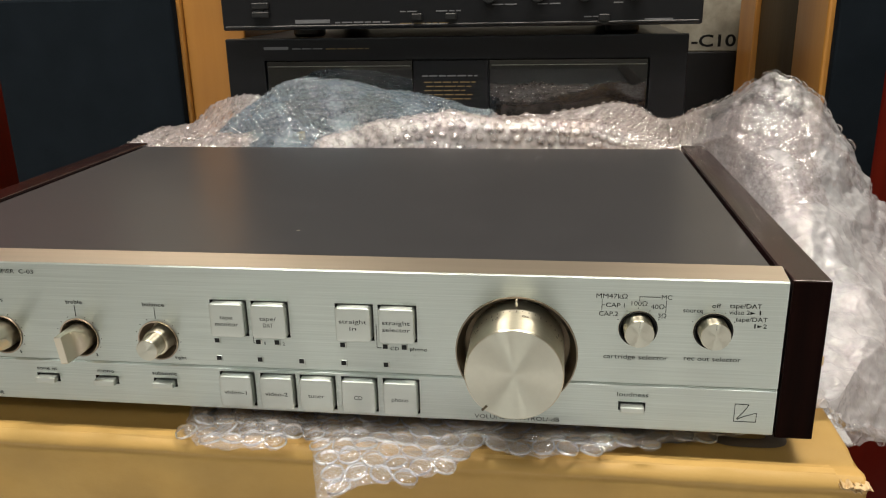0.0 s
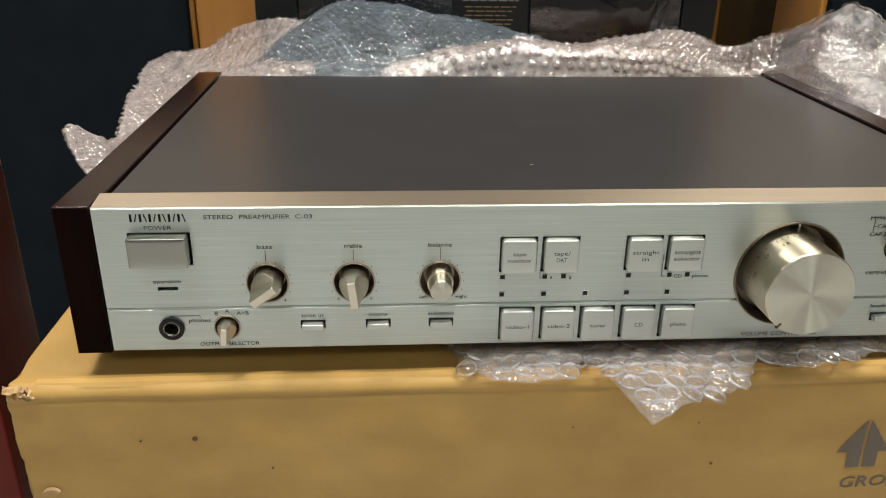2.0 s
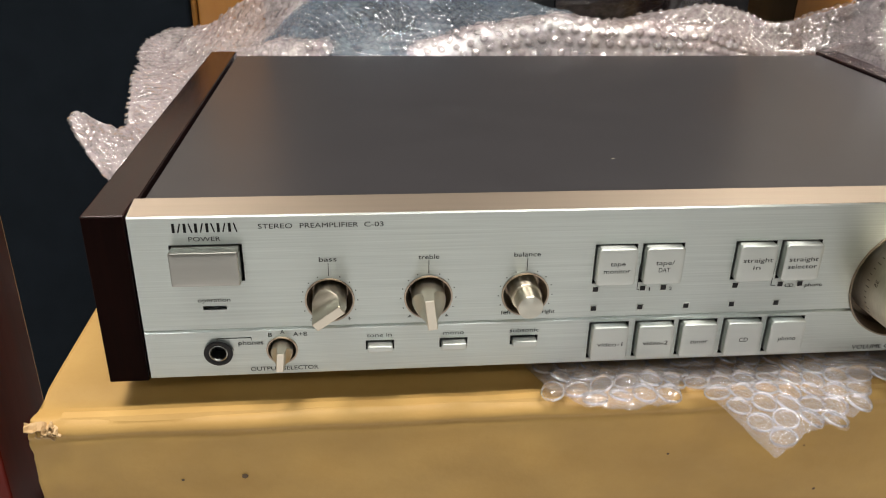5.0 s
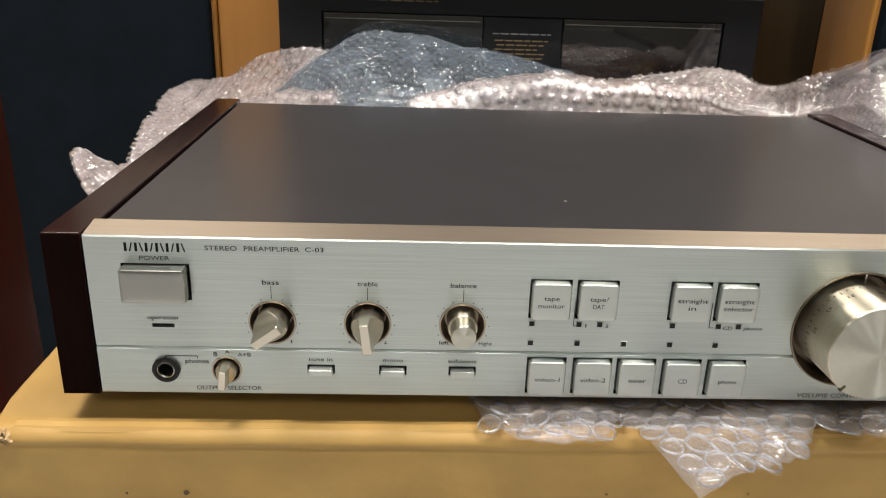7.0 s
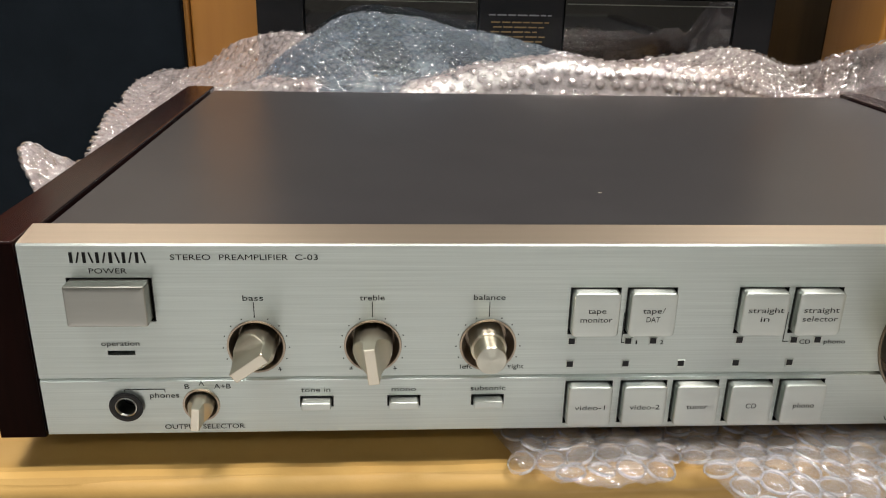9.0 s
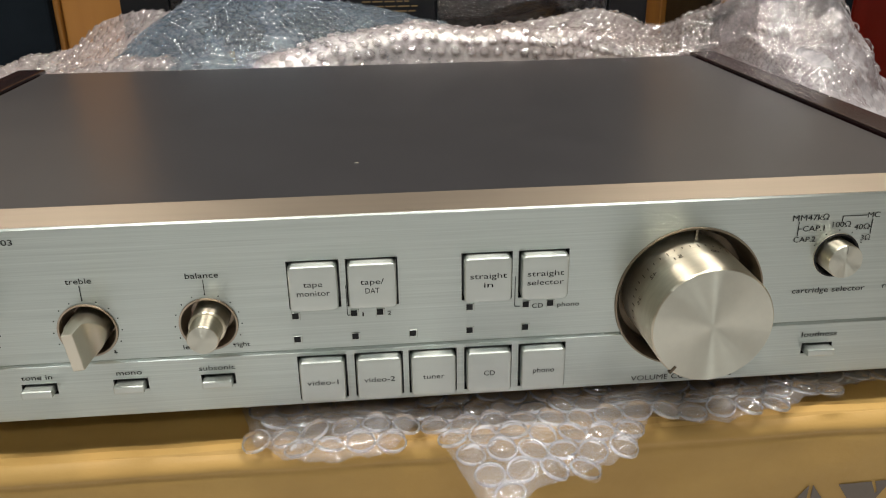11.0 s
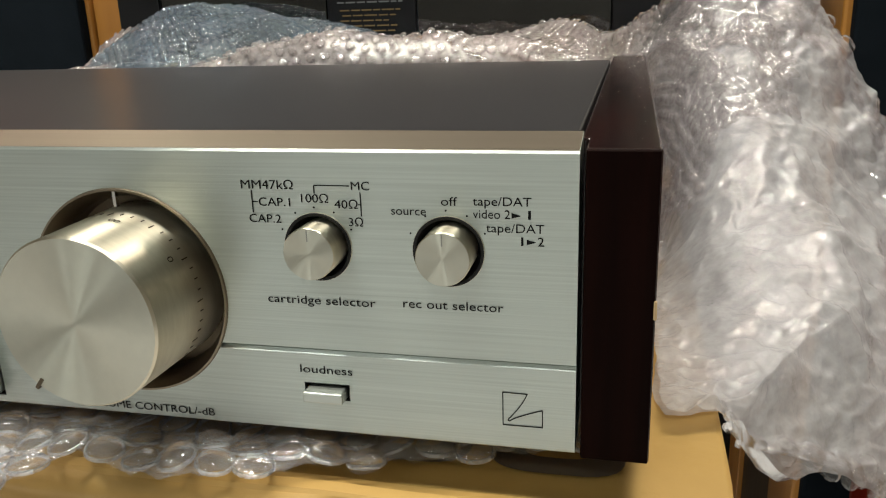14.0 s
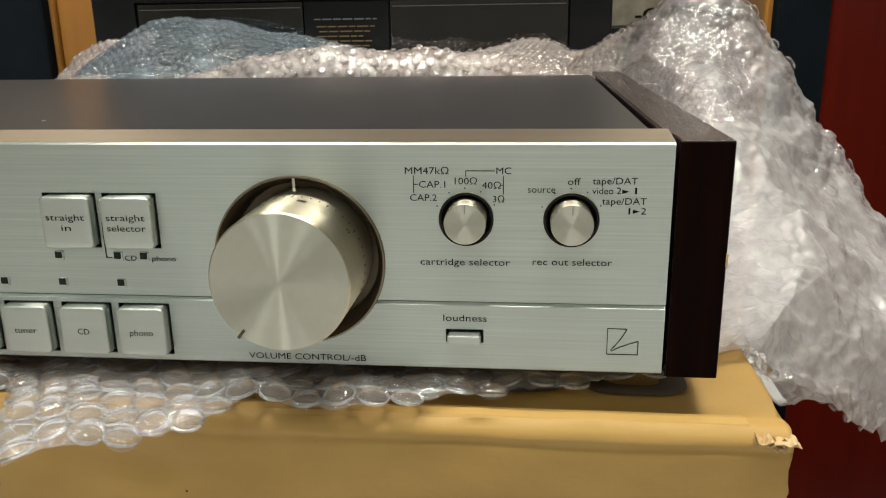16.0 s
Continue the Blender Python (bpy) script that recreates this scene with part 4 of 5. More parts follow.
for x0, x1, z in ((-0.094, -0.067, -0.2395), (-0.054, -0.040, -0.2385), (-0.02, -0.002, -0.2375), (0.030, 0.050, -0.2365)):
    n = bmesh.new()
    bar(n, x0, z, x1, z, 0.0012, AY + 0.0036, AY + 0.004)
    part("legend", n, M_SILK, win)
for x in (-0.0955, -0.0655, -0.036):
    n = bmesh.new()
    bar(n, x, -0.252, x, -0.2375, 0.0003, AY + 0.0036, AY + 0.004)
    part("divider", n, M_SILK, win)
for cx, cz, r, depth, nm in ((-0.1700, -0.2480, 0.0235, 0.020, "selector_knob"), (0.1505, -0.2470, 0.0248, 0.024, "volume_knob")):
    part("recess", lathe([(r + 0.0026, -0.0004), (r + 0.0020, -0.001), (r + 0.0005, 0.0005), (r + 0.0002, 0.004)], cx, cz, 64, AY), M_DISH, AMP, "", True)
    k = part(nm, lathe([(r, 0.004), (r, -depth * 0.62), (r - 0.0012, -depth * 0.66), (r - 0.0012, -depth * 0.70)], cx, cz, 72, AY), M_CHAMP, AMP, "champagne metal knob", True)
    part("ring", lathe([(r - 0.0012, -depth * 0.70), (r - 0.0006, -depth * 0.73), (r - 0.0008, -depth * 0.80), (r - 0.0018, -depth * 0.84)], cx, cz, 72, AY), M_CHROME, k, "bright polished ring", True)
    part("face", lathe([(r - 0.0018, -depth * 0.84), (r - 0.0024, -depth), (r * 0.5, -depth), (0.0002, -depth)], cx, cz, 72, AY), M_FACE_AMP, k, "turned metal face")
    part("pointer", box(cx - 0.0009, cx + 0.0009, AY - depth * 0.62, AY - 0.004, cz + r - 0.0006, cz + r + 0.0003), M_INK, k)
for word, x0, x1, z in (("INPUT SELECTOR", -0.1865, -0.1545, -0.2052), ("VOLUME CONTROL", 0.1315, 0.1635, -0.2042)):
    part("legend", letters(word, x0, x1, z, 0.0021, AY - 0.0002), M_DISH_DARK, AMP)
for x0, x1, z in ((-0.172, -0.167, -0.213), (-0.194, -0.185, -0.2165), (-0.156, -0.145, -0.2145), (-0.2035, -0.1955, -0.2275), (-0.1425, -0.134, -0.2225), (-0.2065, -0.1985, -0.2385), (-0.138, -0.131, -0.232), (0.145, 0.149, -0.2062)):
    n = bmesh.new()
    bar(n, x0, z, x1, z, 0.0013, AY - 0.0002, AY)
    part("legend", n, M_PRINT, AMP)
for x in (-0.18, 0.15):
    for y in (0.06, 0.34):
        part("foot", box(x - 0.02, x + 0.02, y - 0.02, y + 0.02, -0.365, AZ0 + 0.004, 0.003), M_BLACK, AMP)

STAND = thing("equipment_stand", "plain black wooden stand under the amplifier", "stand", (-0.01, 0.2, FLOOR))
part("shelf", box(-0.245, 0.225, 0.0, 0.41, -0.385, -0.365, 0.002), M_DARKBOX, STAND)
for x in (-0.225, 0.205):
    for y in (0.02, 0.39):
        part("leg", box(x - 0.018, x + 0.018, y - 0.018, y + 0.018, FLOOR, -0.385, 0.002), M_DARKBOX, STAND)

# ---- loudspeakers and equipment behind ----


def speaker(name, x0, x1, y0, y1, z0, z1, cab, label, grille=True, plinth=0.0, group="loudspeakers", baffle=0.0, turn=0.0):
    t = thing(name, label, "loudspeaker", ((x0 + x1) / 2, (y0 + y1) / 2, z0), group)
    b = z0 + plinth
    spin = Matrix.Translation((x0, y0, 0)) @ Matrix.Rotation(radians(turn), 4, "Z") @ Matrix.Translation((-x0, -y0, 0))

    def turned(bm):
        bmesh.ops.transform(bm, matrix=spin, verts=bm.verts)
        return bm

    if baffle:
        # the body behind the baffle is coloured as if in shadow
        part("cabinet", box(x0 + 0.001, x1 - 0.001, y0 + baffle, y1, b, z1 - 0.001, 0.002), M_OAK_SHADED, t, "cabinet body, brown with shade put into its colour")
        part("baffle", box(x0, x1, y0, y0 + baffle, b, z1, 0.003), cab, t, "honey wood front baffle")
    else:
        part("cabinet", turned(box(x0, x1, y0, y1, b, z1, 0.003)), cab, t)
    if grille:
        part("grille", box(x0 + 0.006, x1 - 0.004, y0 - 0.012, y0 + 0.002, b + 0.012, z1 - 0.010, 0.003), M_GRILLE, t, "dark navy cloth grille")
    if plinth:
        part("plinth", turned(box(x0 - 0.02, x1 + 0.02, y0 - 0.03, y1 + 0.02, z0, b, 0.002)), M_DARKBOX, t, "black plinth board")
    return t


RED_TOP, RED_TURN = 0.143, -45
speaker("loudspeaker", -0.500, -0.278, 0.527, 0.90, FLOOR, 0.192, M_OAK, "honey wood floor loudspeaker with a navy cloth grille")
speaker("loudspeaker", 0.376, 0.598, 0.529, 0.800, FLOOR, 0.180, M_OAK, "honey wood floor loudspeaker with a navy cloth grille", baffle=0.105)
speaker("loudspeaker", -0.900, -0.586, 0.570, 0.88, FLOOR, 0.55, M_RED, "glossy red cherry wood loudspeaker on a black plinth", False, 0.032)
speaker("loudspeaker", 0.386, 0.640, 0.402, 0.66, FLOOR, RED_TOP, M_RED, "glossy red cherry wood loudspeaker standing askew in front", False, 0.03, turn=RED_TURN)


PAPER = thing("paper_sheet", "crumpled white paper lying on the red loudspeaker", "paper", (0.50, 0.42, RED_TOP))
bm = bmesh.new()
grid = {}
for i in range(21):
    for j in range(15):
        x, y = 0.388 + 0.20 * i / 20, 0.412 + 0.14 * j / 14
        grid[i, j] = bm.verts.new((x, y, RED_TOP + 0.001 + 0.011 * abs(noise.noise(Vector((x * 22, y * 26, 4)))) + 0.004 * abs(noise.noise(Vector((x * 60, y * 60, 1))))))
for i in range(20):
    for j in range(14):
        bm.faces.new((grid[i, j], grid[i + 1, j], grid[i + 1, j + 1], grid[i, j + 1]))
bmesh.ops.transform(bm, matrix=Matrix.Translation((0.386, 0.402, 0)) @ Matrix.Rotation(radians(RED_TURN), 4, "Z") @ Matrix.Translation((-0.386, -0.402, 0)), verts=bm.verts)
bmesh.ops.solidify(bm, geom=bm.faces[:], thickness=0.0004)
part("sheet", bm, M_WHITE, PAPER, "", 2)

RACK = thing("equipment_rack", "low dark rack that carries the cassette deck", "rack", (0.0, 0.65, FLOOR))
part("shelf", box(-0.24, 0.26, 0.475, 0.80, -0.02, 0.0, 0.002), M_DARKBOX, RACK)
for x in (-0.22, 0.24):
    for y in (0.50, 0.78):
        part("leg", box(x - 0.015, x + 0.015, y - 0.015, y + 0.015, FLOOR, -0.02, 0.002), M_DARKBOX, RACK)


def ink_bar(x0, x1, z, h, y, material, owner, name="legend"):
    """A line of print too small to read."""
    bm = bmesh.new()
    bar(bm, x0, z, x1, z, h, y - 0.0003, y)
    return part(name, bm, material, owner)


def ink_words(x0, x1, z, h, y, material, owner, seed):
    """A line of print too small to read, broken into words."""
    rng = random.Random(seed)
    x = x0
    while x < x1 - 0.002:
        w = min(rng.uniform(0.004, 0.011), x1 - x)
        ink_bar(x, x + w, z, h, y, material, owner)
        x += w + 0.0016


DECK = thing("cassette_deck", "black double cassette deck with two dark windows, behind the wrap", "cassette deck", (0.01, 0.62, 0.0))
DY, DX0, DX1, DZ = 0.467, -0.2075, 0.2385, 0.1405
part("body", box(DX0 + 0.002, DX1 - 0.002, DY + 0.008, 0.74, 0.008, DZ - 0.0012, 0.001), M_HIFI, DECK)
cut = bmesh.new()
box(-0.1685, 0.2045, DY - 0.01, DY + 0.006, 0.016, 0.1195, 0, 0, cut)
part("front_panel", drilled(box(DX0, DX1, DY, DY + 0.011, 0.008, DZ, 0.0014), cut), M_HIFI, DECK, "satin black front panel")
for x0, x1 in ((-0.1675, -0.0205), (0.0545, 0.2035)):
    w = part("cassette_door", box(x0, x1, DY + 0.0016, DY + 0.0056, 0.0170, 0.1185, 0.0008, 2), M_GLASSY, DECK, "glossy dark cassette window")
    part("trim", box(x0 + 0.002, x1 - 0.002, DY + 0.0010, DY + 0.0018, 0.1130, 0.1137), M_POWER, w)
part("centre_panel", box(-0.0195, 0.0535, DY + 0.0012, DY + 0.0056, 0.0170, 0.1185, 0.0006, 1), M_HIFI, DECK)
ink_words(-0.011, 0.043, 0.1035, 0.0012, DY + 0.0012, M_SILK, DECK, 3)
for k in range(5):
    ink_words(-0.009 + 0.002 * (k % 2), 0.041 - 0.004 * (k % 3), 0.0975 - 0.0040 * k, 0.0011, DY + 0.0012, M_GOLD, DECK, 10 + k)
ink_bar(-0.168, -0.143, 0.1312, 0.0028, DY, M_SILK, DECK, "maker_mark")
ink_words(-0.139, -0.108, 0.1305, 0.0011, DY, M_SILK, DECK, 5)
ink_words(-0.105, -0.062, 0.1302, 0.0011, DY, M_GOLD, DECK, 6)
for x in (-0.18, 0.2):
    for y in (0.50, 0.72):
        part("foot", box(x - 0.015, x + 0.015, y - 0.015, y + 0.015, 0.0, 0.009, 0.002), M_BLACK, DECK)

AV = thing("receiver", "black hifi receiver on the cassette deck", "receiver", (0.01, 0.62, DZ))
VY, VZ = 0.455, 0.1490
part("body", box(-0.160, 0.215, VY + 0.012, 0.74, VZ + 0.001, 0.30, 0.001), M_HIFI, AV)
part("front_panel", box(-0.203, 0.247, VY, VY + 0.016, VZ, 0.30, 0.0018), M_HIFI, AV, "satin black front panel")
part("lower_lip", box(-0.200, 0.244, VY - 0.0012, VY + 0.002, VZ + 0.0018, VZ + 0.0042, 0.0008, 1), M_BLACK, AV)
for x in (-0.13, 0.18):
    for y in (0.50, 0.70):
        part("foot", lathe([(0, 0), (0.014, 0), (0.016, 0.003), (0.016, VZ - DZ + 0.002), (0, VZ - DZ + 0.002)], 0, 0, 24), M_BLACK, AV).matrix_basis = pose(x, y, DZ, 90, 0, 0)
ink_bar(-0.130, -0.096, 0.1565, 0.0034, VY, M_SILK, AV, "maker_mark")
ink_words(-0.091, -0.036, 0.1552, 0.0013, VY, M_SILK, AV, 1)
ink_words(-0.028, 0.018, 0.1532, 0.0014, VY, M_GOLD, AV, 2)
ink_bar(0.196, 0.221, 0.1535, 0.0026, VY, M_SILK, AV, "maker_mark")
for x0, x1, z, sd in ((-0.028, -0.010, 0.1642, 21), (0.006, 0.032, 0.1642, 22), (0.058, 0.084, 0.1690, 23), (0.100, 0.122, 0.1690, 24), (0.142, 0.160, 0.1570, 25), (-0.171, -0.156, 0.1668, 26), (0.168, 0.180, 0.1690, 27)):
    ink_words(x0, x1, z, 0.0011, VY, M_SILK, AV, sd)
for x, z, w, h in ((-0.163, 0.1715, 0.017, 0.006), (-0.163, 0.1635, 0.017, 0.005), (-0.012, 0.1592, 0.010, 0.006), (0.020, 0.1592, 0.010, 0.006), (0.160, 0.1562, 0.010, 0.006)):
    part("button", box(x - w / 2, x + w / 2, VY - 0.004, VY + 0.002, z - h / 2, z + h / 2, 0.0008, 1), M_BLACK, AV)
for x in (0.056, 0.100, 0.142, 0.186):
    k = part("knob", lathe([(0.0065, 0.0), (0.0065, -0.008), (0.0058, -0.0092), (0, -0.0092)], x, 0.1765, 28, VY), M_BLACK, AV, "", True)
    part("pointer", box(x - 0.0004, x + 0.0004, VY - 0.0096, VY - 0.0088, 0.1775, 0.1825), M_SILK, k)

UPPER_BOX = thing("hifi_component", "black hifi component stacked on the receiver", "hifi", (0.02, 0.62, 0.30))
part("body", box(-0.200, 0.244, 0.475, 0.74, 0.312, 0.50, 0.002), M_HIFI, UPPER_BOX)
for x in (-0.15, 0.20):
    for y in (0.51, 0.70):
        part("foot", box(x - 0.015, x + 0.015, y - 0.015, y + 0.015, 0.30, 0.3125, 0.002), M_BLACK, UPPER_BOX)

# pale box, boards further back
BX = thing("storage_box", "pale printed cardboard box standing behind the deck", "box", (0.36, 1.05, FLOOR))
part("carton", box(0.20, 0.50, 0.95, 1.2, 0.088, 0.40, 0.002), M_GREYBOX, BX)
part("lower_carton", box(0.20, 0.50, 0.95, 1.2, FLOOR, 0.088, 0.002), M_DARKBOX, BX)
part("printed_text", letters("-C101", 0.318, 0.392, 0.0955, 0.0165, 0.9495, 0, 0.02), M_INK, BX)
UP = thing("oak_upright", "honey wood shelf upright with a shade-brown panel behind it", "shelf", (0.4, 0.85, FLOOR))
part("board", box(0.371, 0.430, 0.802, 0.889, FLOOR, 0.24, 0.002), M_OAK, UP)
# panel coloured brown for the shadow behind the upright
part("panel", box(0.431, 0.66, 0.860, 0.88, FLOOR, 0.24, 0.002), M_OAK_SHADED, UP)


# added board facing front, to show the loudspeaker's inner side brightly lit
LB = thing("oak_upright", "plain honey wood board added for the loudspeaker's lit inner side", "shelf", (-0.246, 0.7, FLOOR))
part("board", box(-0.2772, -0.2110, 0.531, 0.85, FLOOR, 0.235, 0.002), M_OAK, LB)


def top_print(name, cx, cy, w, d, hole):
    """A thick rounded ring of ink on the top of the carton."""
    bm = bmesh.new()
    n = 28
    def loop(a, b):
        out = []
        for k in range(n):
            t = 2 * math.pi * k / n
            c, s = math.cos(t), math.sin(t)
            out.append((cx + a * math.copysign(abs(c) ** 0.6, c), cy + b * math.copysign(abs(s) ** 0.6, s)))
        return out
    o, i = loop(w / 2, d / 2), loop(w / 2 * hole, d / 2 * hole * 0.75)
    vo = [bm.verts.new((x, y, CT + 0.0004)) for x, y in o]
    vi = [bm.verts.new((x, y, CT + 0.0004)) for x, y in i]
    for k in range(n):
        j = (k + 1) % n
        bm.faces.new((vo[k], vo[j], vi[j], vi[k]))
    return part(name, bm, M_PRINT, BOX, "grey ring printed on the carton's top")


top_print("printed_ring", 0.205, 0.021, 0.034, 0.024, 0.5)
top_print("printed_ring", 0.166, 0.021, 0.034, 0.024, 0.5)


def torn_strip(x0, x1, z, h, seed):
    """A pale torn sliver of paper along the lower edge."""
    bm = bmesh.new()
    rows = []
    for i in range(17):
        q = i / 16
        x = x0 + (x1 - x0) * q
        hh = h * math.sin(math.pi * q) ** 0.6 * (0.75 + 0.25 * noise.noise(Vector((x * 90, seed, 1))))
        y = carton_front(x, z) - 0.0007
        rows.append([bm.verts.new((x, y - 0.0006, z - 0.0008)), bm.verts.new((x, y - 0.0008, z + hh * 0.5)), bm.verts.new((x, y, z + hh))])
    for a, b in zip(rows, rows[1:]):
        for k in range(2):
            bm.faces.new((a[k], b[k], b[k + 1], a[k + 1]))
    return bm


for x0, x1, z, h, s in ((-0.089, -0.040, CZ0 + 0.0012, 0.0042, 1), (0.138, 0.175, CZ0 + 0.0012, 0.0030, 2), (-0.247, -0.239, -0.068, 0.0035, 3)):
    part("torn_edge", torn_strip(x0, x1, z, h, s), M_CARD_EDGE, BOX, "pale torn paper")

# ---- bubble wrap ----


def spline(rows, t):
    """A smooth way through rows of numbers; t from 0 to 1."""
    n = len(rows) - 1
    f = min(max(t, 0), 0.99999) * n
    i = int(f)
    f -= i
    p = [rows[min(max(i + k, 0), n)] for k in (-1, 0, 1, 2)]
    return [0.5 * (2 * b + (c - a) * f + (2 * a - 5 * b + 4 * c - d) * f * f + (3 * b - a - 3 * c + d) * f ** 3) for a, b, c, d in zip(*p)]


def crumple(p, amount, size):
    v = Vector(p) / size
    k = Vector((noise.noise(v), noise.noise(v + Vector((7, 3, 1))), noise.noise(v + Vector((2, 9, 5)))))
    r = 1 - abs(noise.noise(v * 1.7 + Vector((4, 4, 4)))) * 2.2
    return amount * (k * 0.8 + Vector((0, 0, r * 0.5)))


def crease(p, amount, size):
    """Sharp folds between nearly flat facets, as in crushed film."""
    v = Vector(p) / size
    v = v + 0.5 * Vector((noise.noise(v * 0.6), noise.noise(v * 0.6 + Vector((3, 1, 8))), 0))
    return Vector((0.45, -0.5, 0.74)) * amount * (0.5 - 1.6 * abs(noise.noise(v)))


def sheet_mesh(name, fn, nu, nv, keep=None):
    vs, fs, ids = [], [], {}
    for i in range(nu + 1):
        for j in range(nv + 1):
            ids[(i, j)] = len(vs)
            vs.append(tuple(fn(i / nu, j / nv)))
    for i in range(nu):
        for j in range(nv):
            if keep is None or keep((i + 0.5) / nu, (j + 0.5) / nv):
                fs.append((ids[(i, j)], ids[(i + 1, j)], ids[(i + 1, j + 1)], ids[(i, j + 1)]))
    me = bpy.data.meshes.new(name)
    me.from_pydata(vs, [], fs)
    return me


def bubbles_mesh(name, fn, length, width, r=0.0040, high=0.0026, keep=None, flip=1, ring=10, tilt=0.12):
    """Domes packed in rows over a sheet fn(u, v) of about that length and width."""
    vs, fs = [], []
    pitch = 2.04 * r
    rows = int(width / (pitch * 0.866))
    for j in range(rows):
        v = (j + 0.5) / rows
        cols = int(length / pitch)
        for i in range(cols):
            u = (i + 0.5 + 0.5 * (j % 2)) / cols
            if u > 0.995 or (keep and not keep(u, v)):
                continue
            u = min(max(u + random.uniform(-0.05, 0.05) / cols, 0), 1)
            p = Vector(fn(u, v))
            du = Vector(fn(min(u + 0.004, 1), v)) - Vector(fn(max(u - 0.004, 0), v))
            dv = Vector(fn(u, min(v + 0.02, 1))) - Vector(fn(u, max(v - 0.02, 0)))
            nn = du.cross(dv) * flip
            if nn.length < 1e-12 or du.length < 1e-9:
                continue
            nn.normalize()
            a = du.normalized()
            b = nn.cross(a)
            s = r * random.uniform(0.86, 1.05)
            h = high * random.choice((1, 1, 1, 0.8, 0.5))
            base = len(vs)
            wob, spin = random.uniform(0.0, 0.07), random.uniform(0, 6.28)
            a = (a + b * random.uniform(-0.1, 0.1) + nn * random.uniform(-tilt, tilt)).normalized()
            b = (b + nn * random.uniform(-tilt, tilt)).normalized()
            for rr, hh in ((1.0, 0.0), (0.99, 0.45), (0.88, 0.76), (0.55, 0.97)):
                for k in range(ring):
                    ang = 2 * math.pi * k / ring
                    q = p + (a * math.cos(ang) + b * math.sin(ang)) * (s * rr * (1 + wob * math.cos(2 * ang + spin))) + nn * (h * hh + 0.0002 * math.sin(3 * ang + spin))
                    vs.append(tuple(q))
            vs.append(tuple(p + nn * h * random.uniform(0.85, 1.08)))
            for lv in range(3):
                for k in range(ring):
                    k2 = (k + 1) % ring
                    fs.append((base + lv * ring + k, base + lv * ring + k2, base + (lv + 1) * ring + k2, base + (lv + 1) * ring + k))
            for k in range(ring):
                fs.append((base + 3 * ring + k, base + 3 * ring + (k + 1) % ring, base + 4 * ring))
    me = bpy.data.meshes.new(name)
    me.from_pydata(vs, [], fs)
    return me


def seams_mesh(name, fn, length, width, r, keep, ring=18):
    """Thin welded rings round the feet of large bubbles."""
    vs, fs = [], []
    pitch = 2.04 * r
    rows, cols = int(width / (pitch * 0.866)), int(length / pitch)
    for j in range(rows):
        for i in range(cols):
            u, v = (i + 0.5 + 0.5 * (j % 2)) / cols, (j + 0.5) / rows
            if u > 0.995 or not keep(u, v):
                continue
            p = Vector(fn(u, v))
            a = (Vector(fn(min(u + 0.004, 1), v)) - Vector(fn(max(u - 0.004, 0), v))).normalized()
            b = (Vector(fn(u, min(v + 0.02, 1))) - Vector(fn(u, max(v - 0.02, 0)))).normalized()
            nn = a.cross(b)
            base, turn = len(vs), random.uniform(0, 6.28)
            for k in range(ring):
                ang = 2 * math.pi * k / ring
                e = a * math.cos(ang) + b * math.sin(ang)
                wide = r * (0.98 + 0.03 * math.cos(2 * ang + turn))
                for da, dn in ((-0.0005, 0.0006), (0, 0.0016), (0.0004, 0.0005)):
                    vs.append(tuple(p + e * (wide + da) + nn * dn))
            for k in range(ring):
                q = (k + 1) % ring
                for m in range(2):
                    fs.append((base + 3 * k + m, base + 3 * q + m, base + 3 * q + m + 1, base + 3 * k + m + 1))
    me = bpy.data.meshes.new(name)
    me.from_pydata(vs, [], fs)
    return me


WRAP = thing("bubble_wrap", "crumpled clear bubble wrap spread round and under the preamplifier", "bubble wrap", (0, 0.2, CT))

# inner edge (x, y), outer edge (x, y, z), height of the fold half way
SKIRT = [(-0.222, 0.11, -0.258, 0.140, 0.034, 0.02), (-0.222, 0.14, -0.287, 0.188, 0.050, 0.03), (-0.222, 0.17, -0.268, 0.215, 0.036, 0.028), (-0.222, 0.24, -0.288, 0.320, 0.042, 0.034),
         (-0.222, 0.285, -0.312, 0.465, 0.041, 0.038), (-0.200, 0.296, -0.262, 0.490, 0.056, 0.050), (-0.145, 0.296, -0.175, 0.440, 0.090, 0.058), (-0.10, 0.296, -0.105, 0.430, 0.056, 0.056), (-0.01, 0.296, 0.010, 0.430, 0.066, 0.080), (0.09, 0.296, 0.10, 0.420, 0.070, 0.082), (0.165, 0.296, 0.172, 0.395, 0.086, 0.074),
         (0.200, 0.296, 0.206, 0.350, 0.079, 0.066), (0.222, 0.292, 0.240, 0.318, 0.094, 0.070), (0.229, 0.25, 0.264, 0.284, 0.115, 0.078), (0.229, 0.20, 0.294, 0.276, 0.104, 0.066), (0.229, 0.15, 0.326, 0.262, 0.066, 0.044),
         (0.229, 0.10, 0.356, 0.245, 0.008, 0.020), (0.229, 0.065, 0.374, 0.165, -0.066, -0.002), (0.229, 0.045, 0.320, 0.105, -0.078, -0.008), (0.231, 0.035, 0.252, 0.040, -0.012, -0.008)]
BEND = 0.622


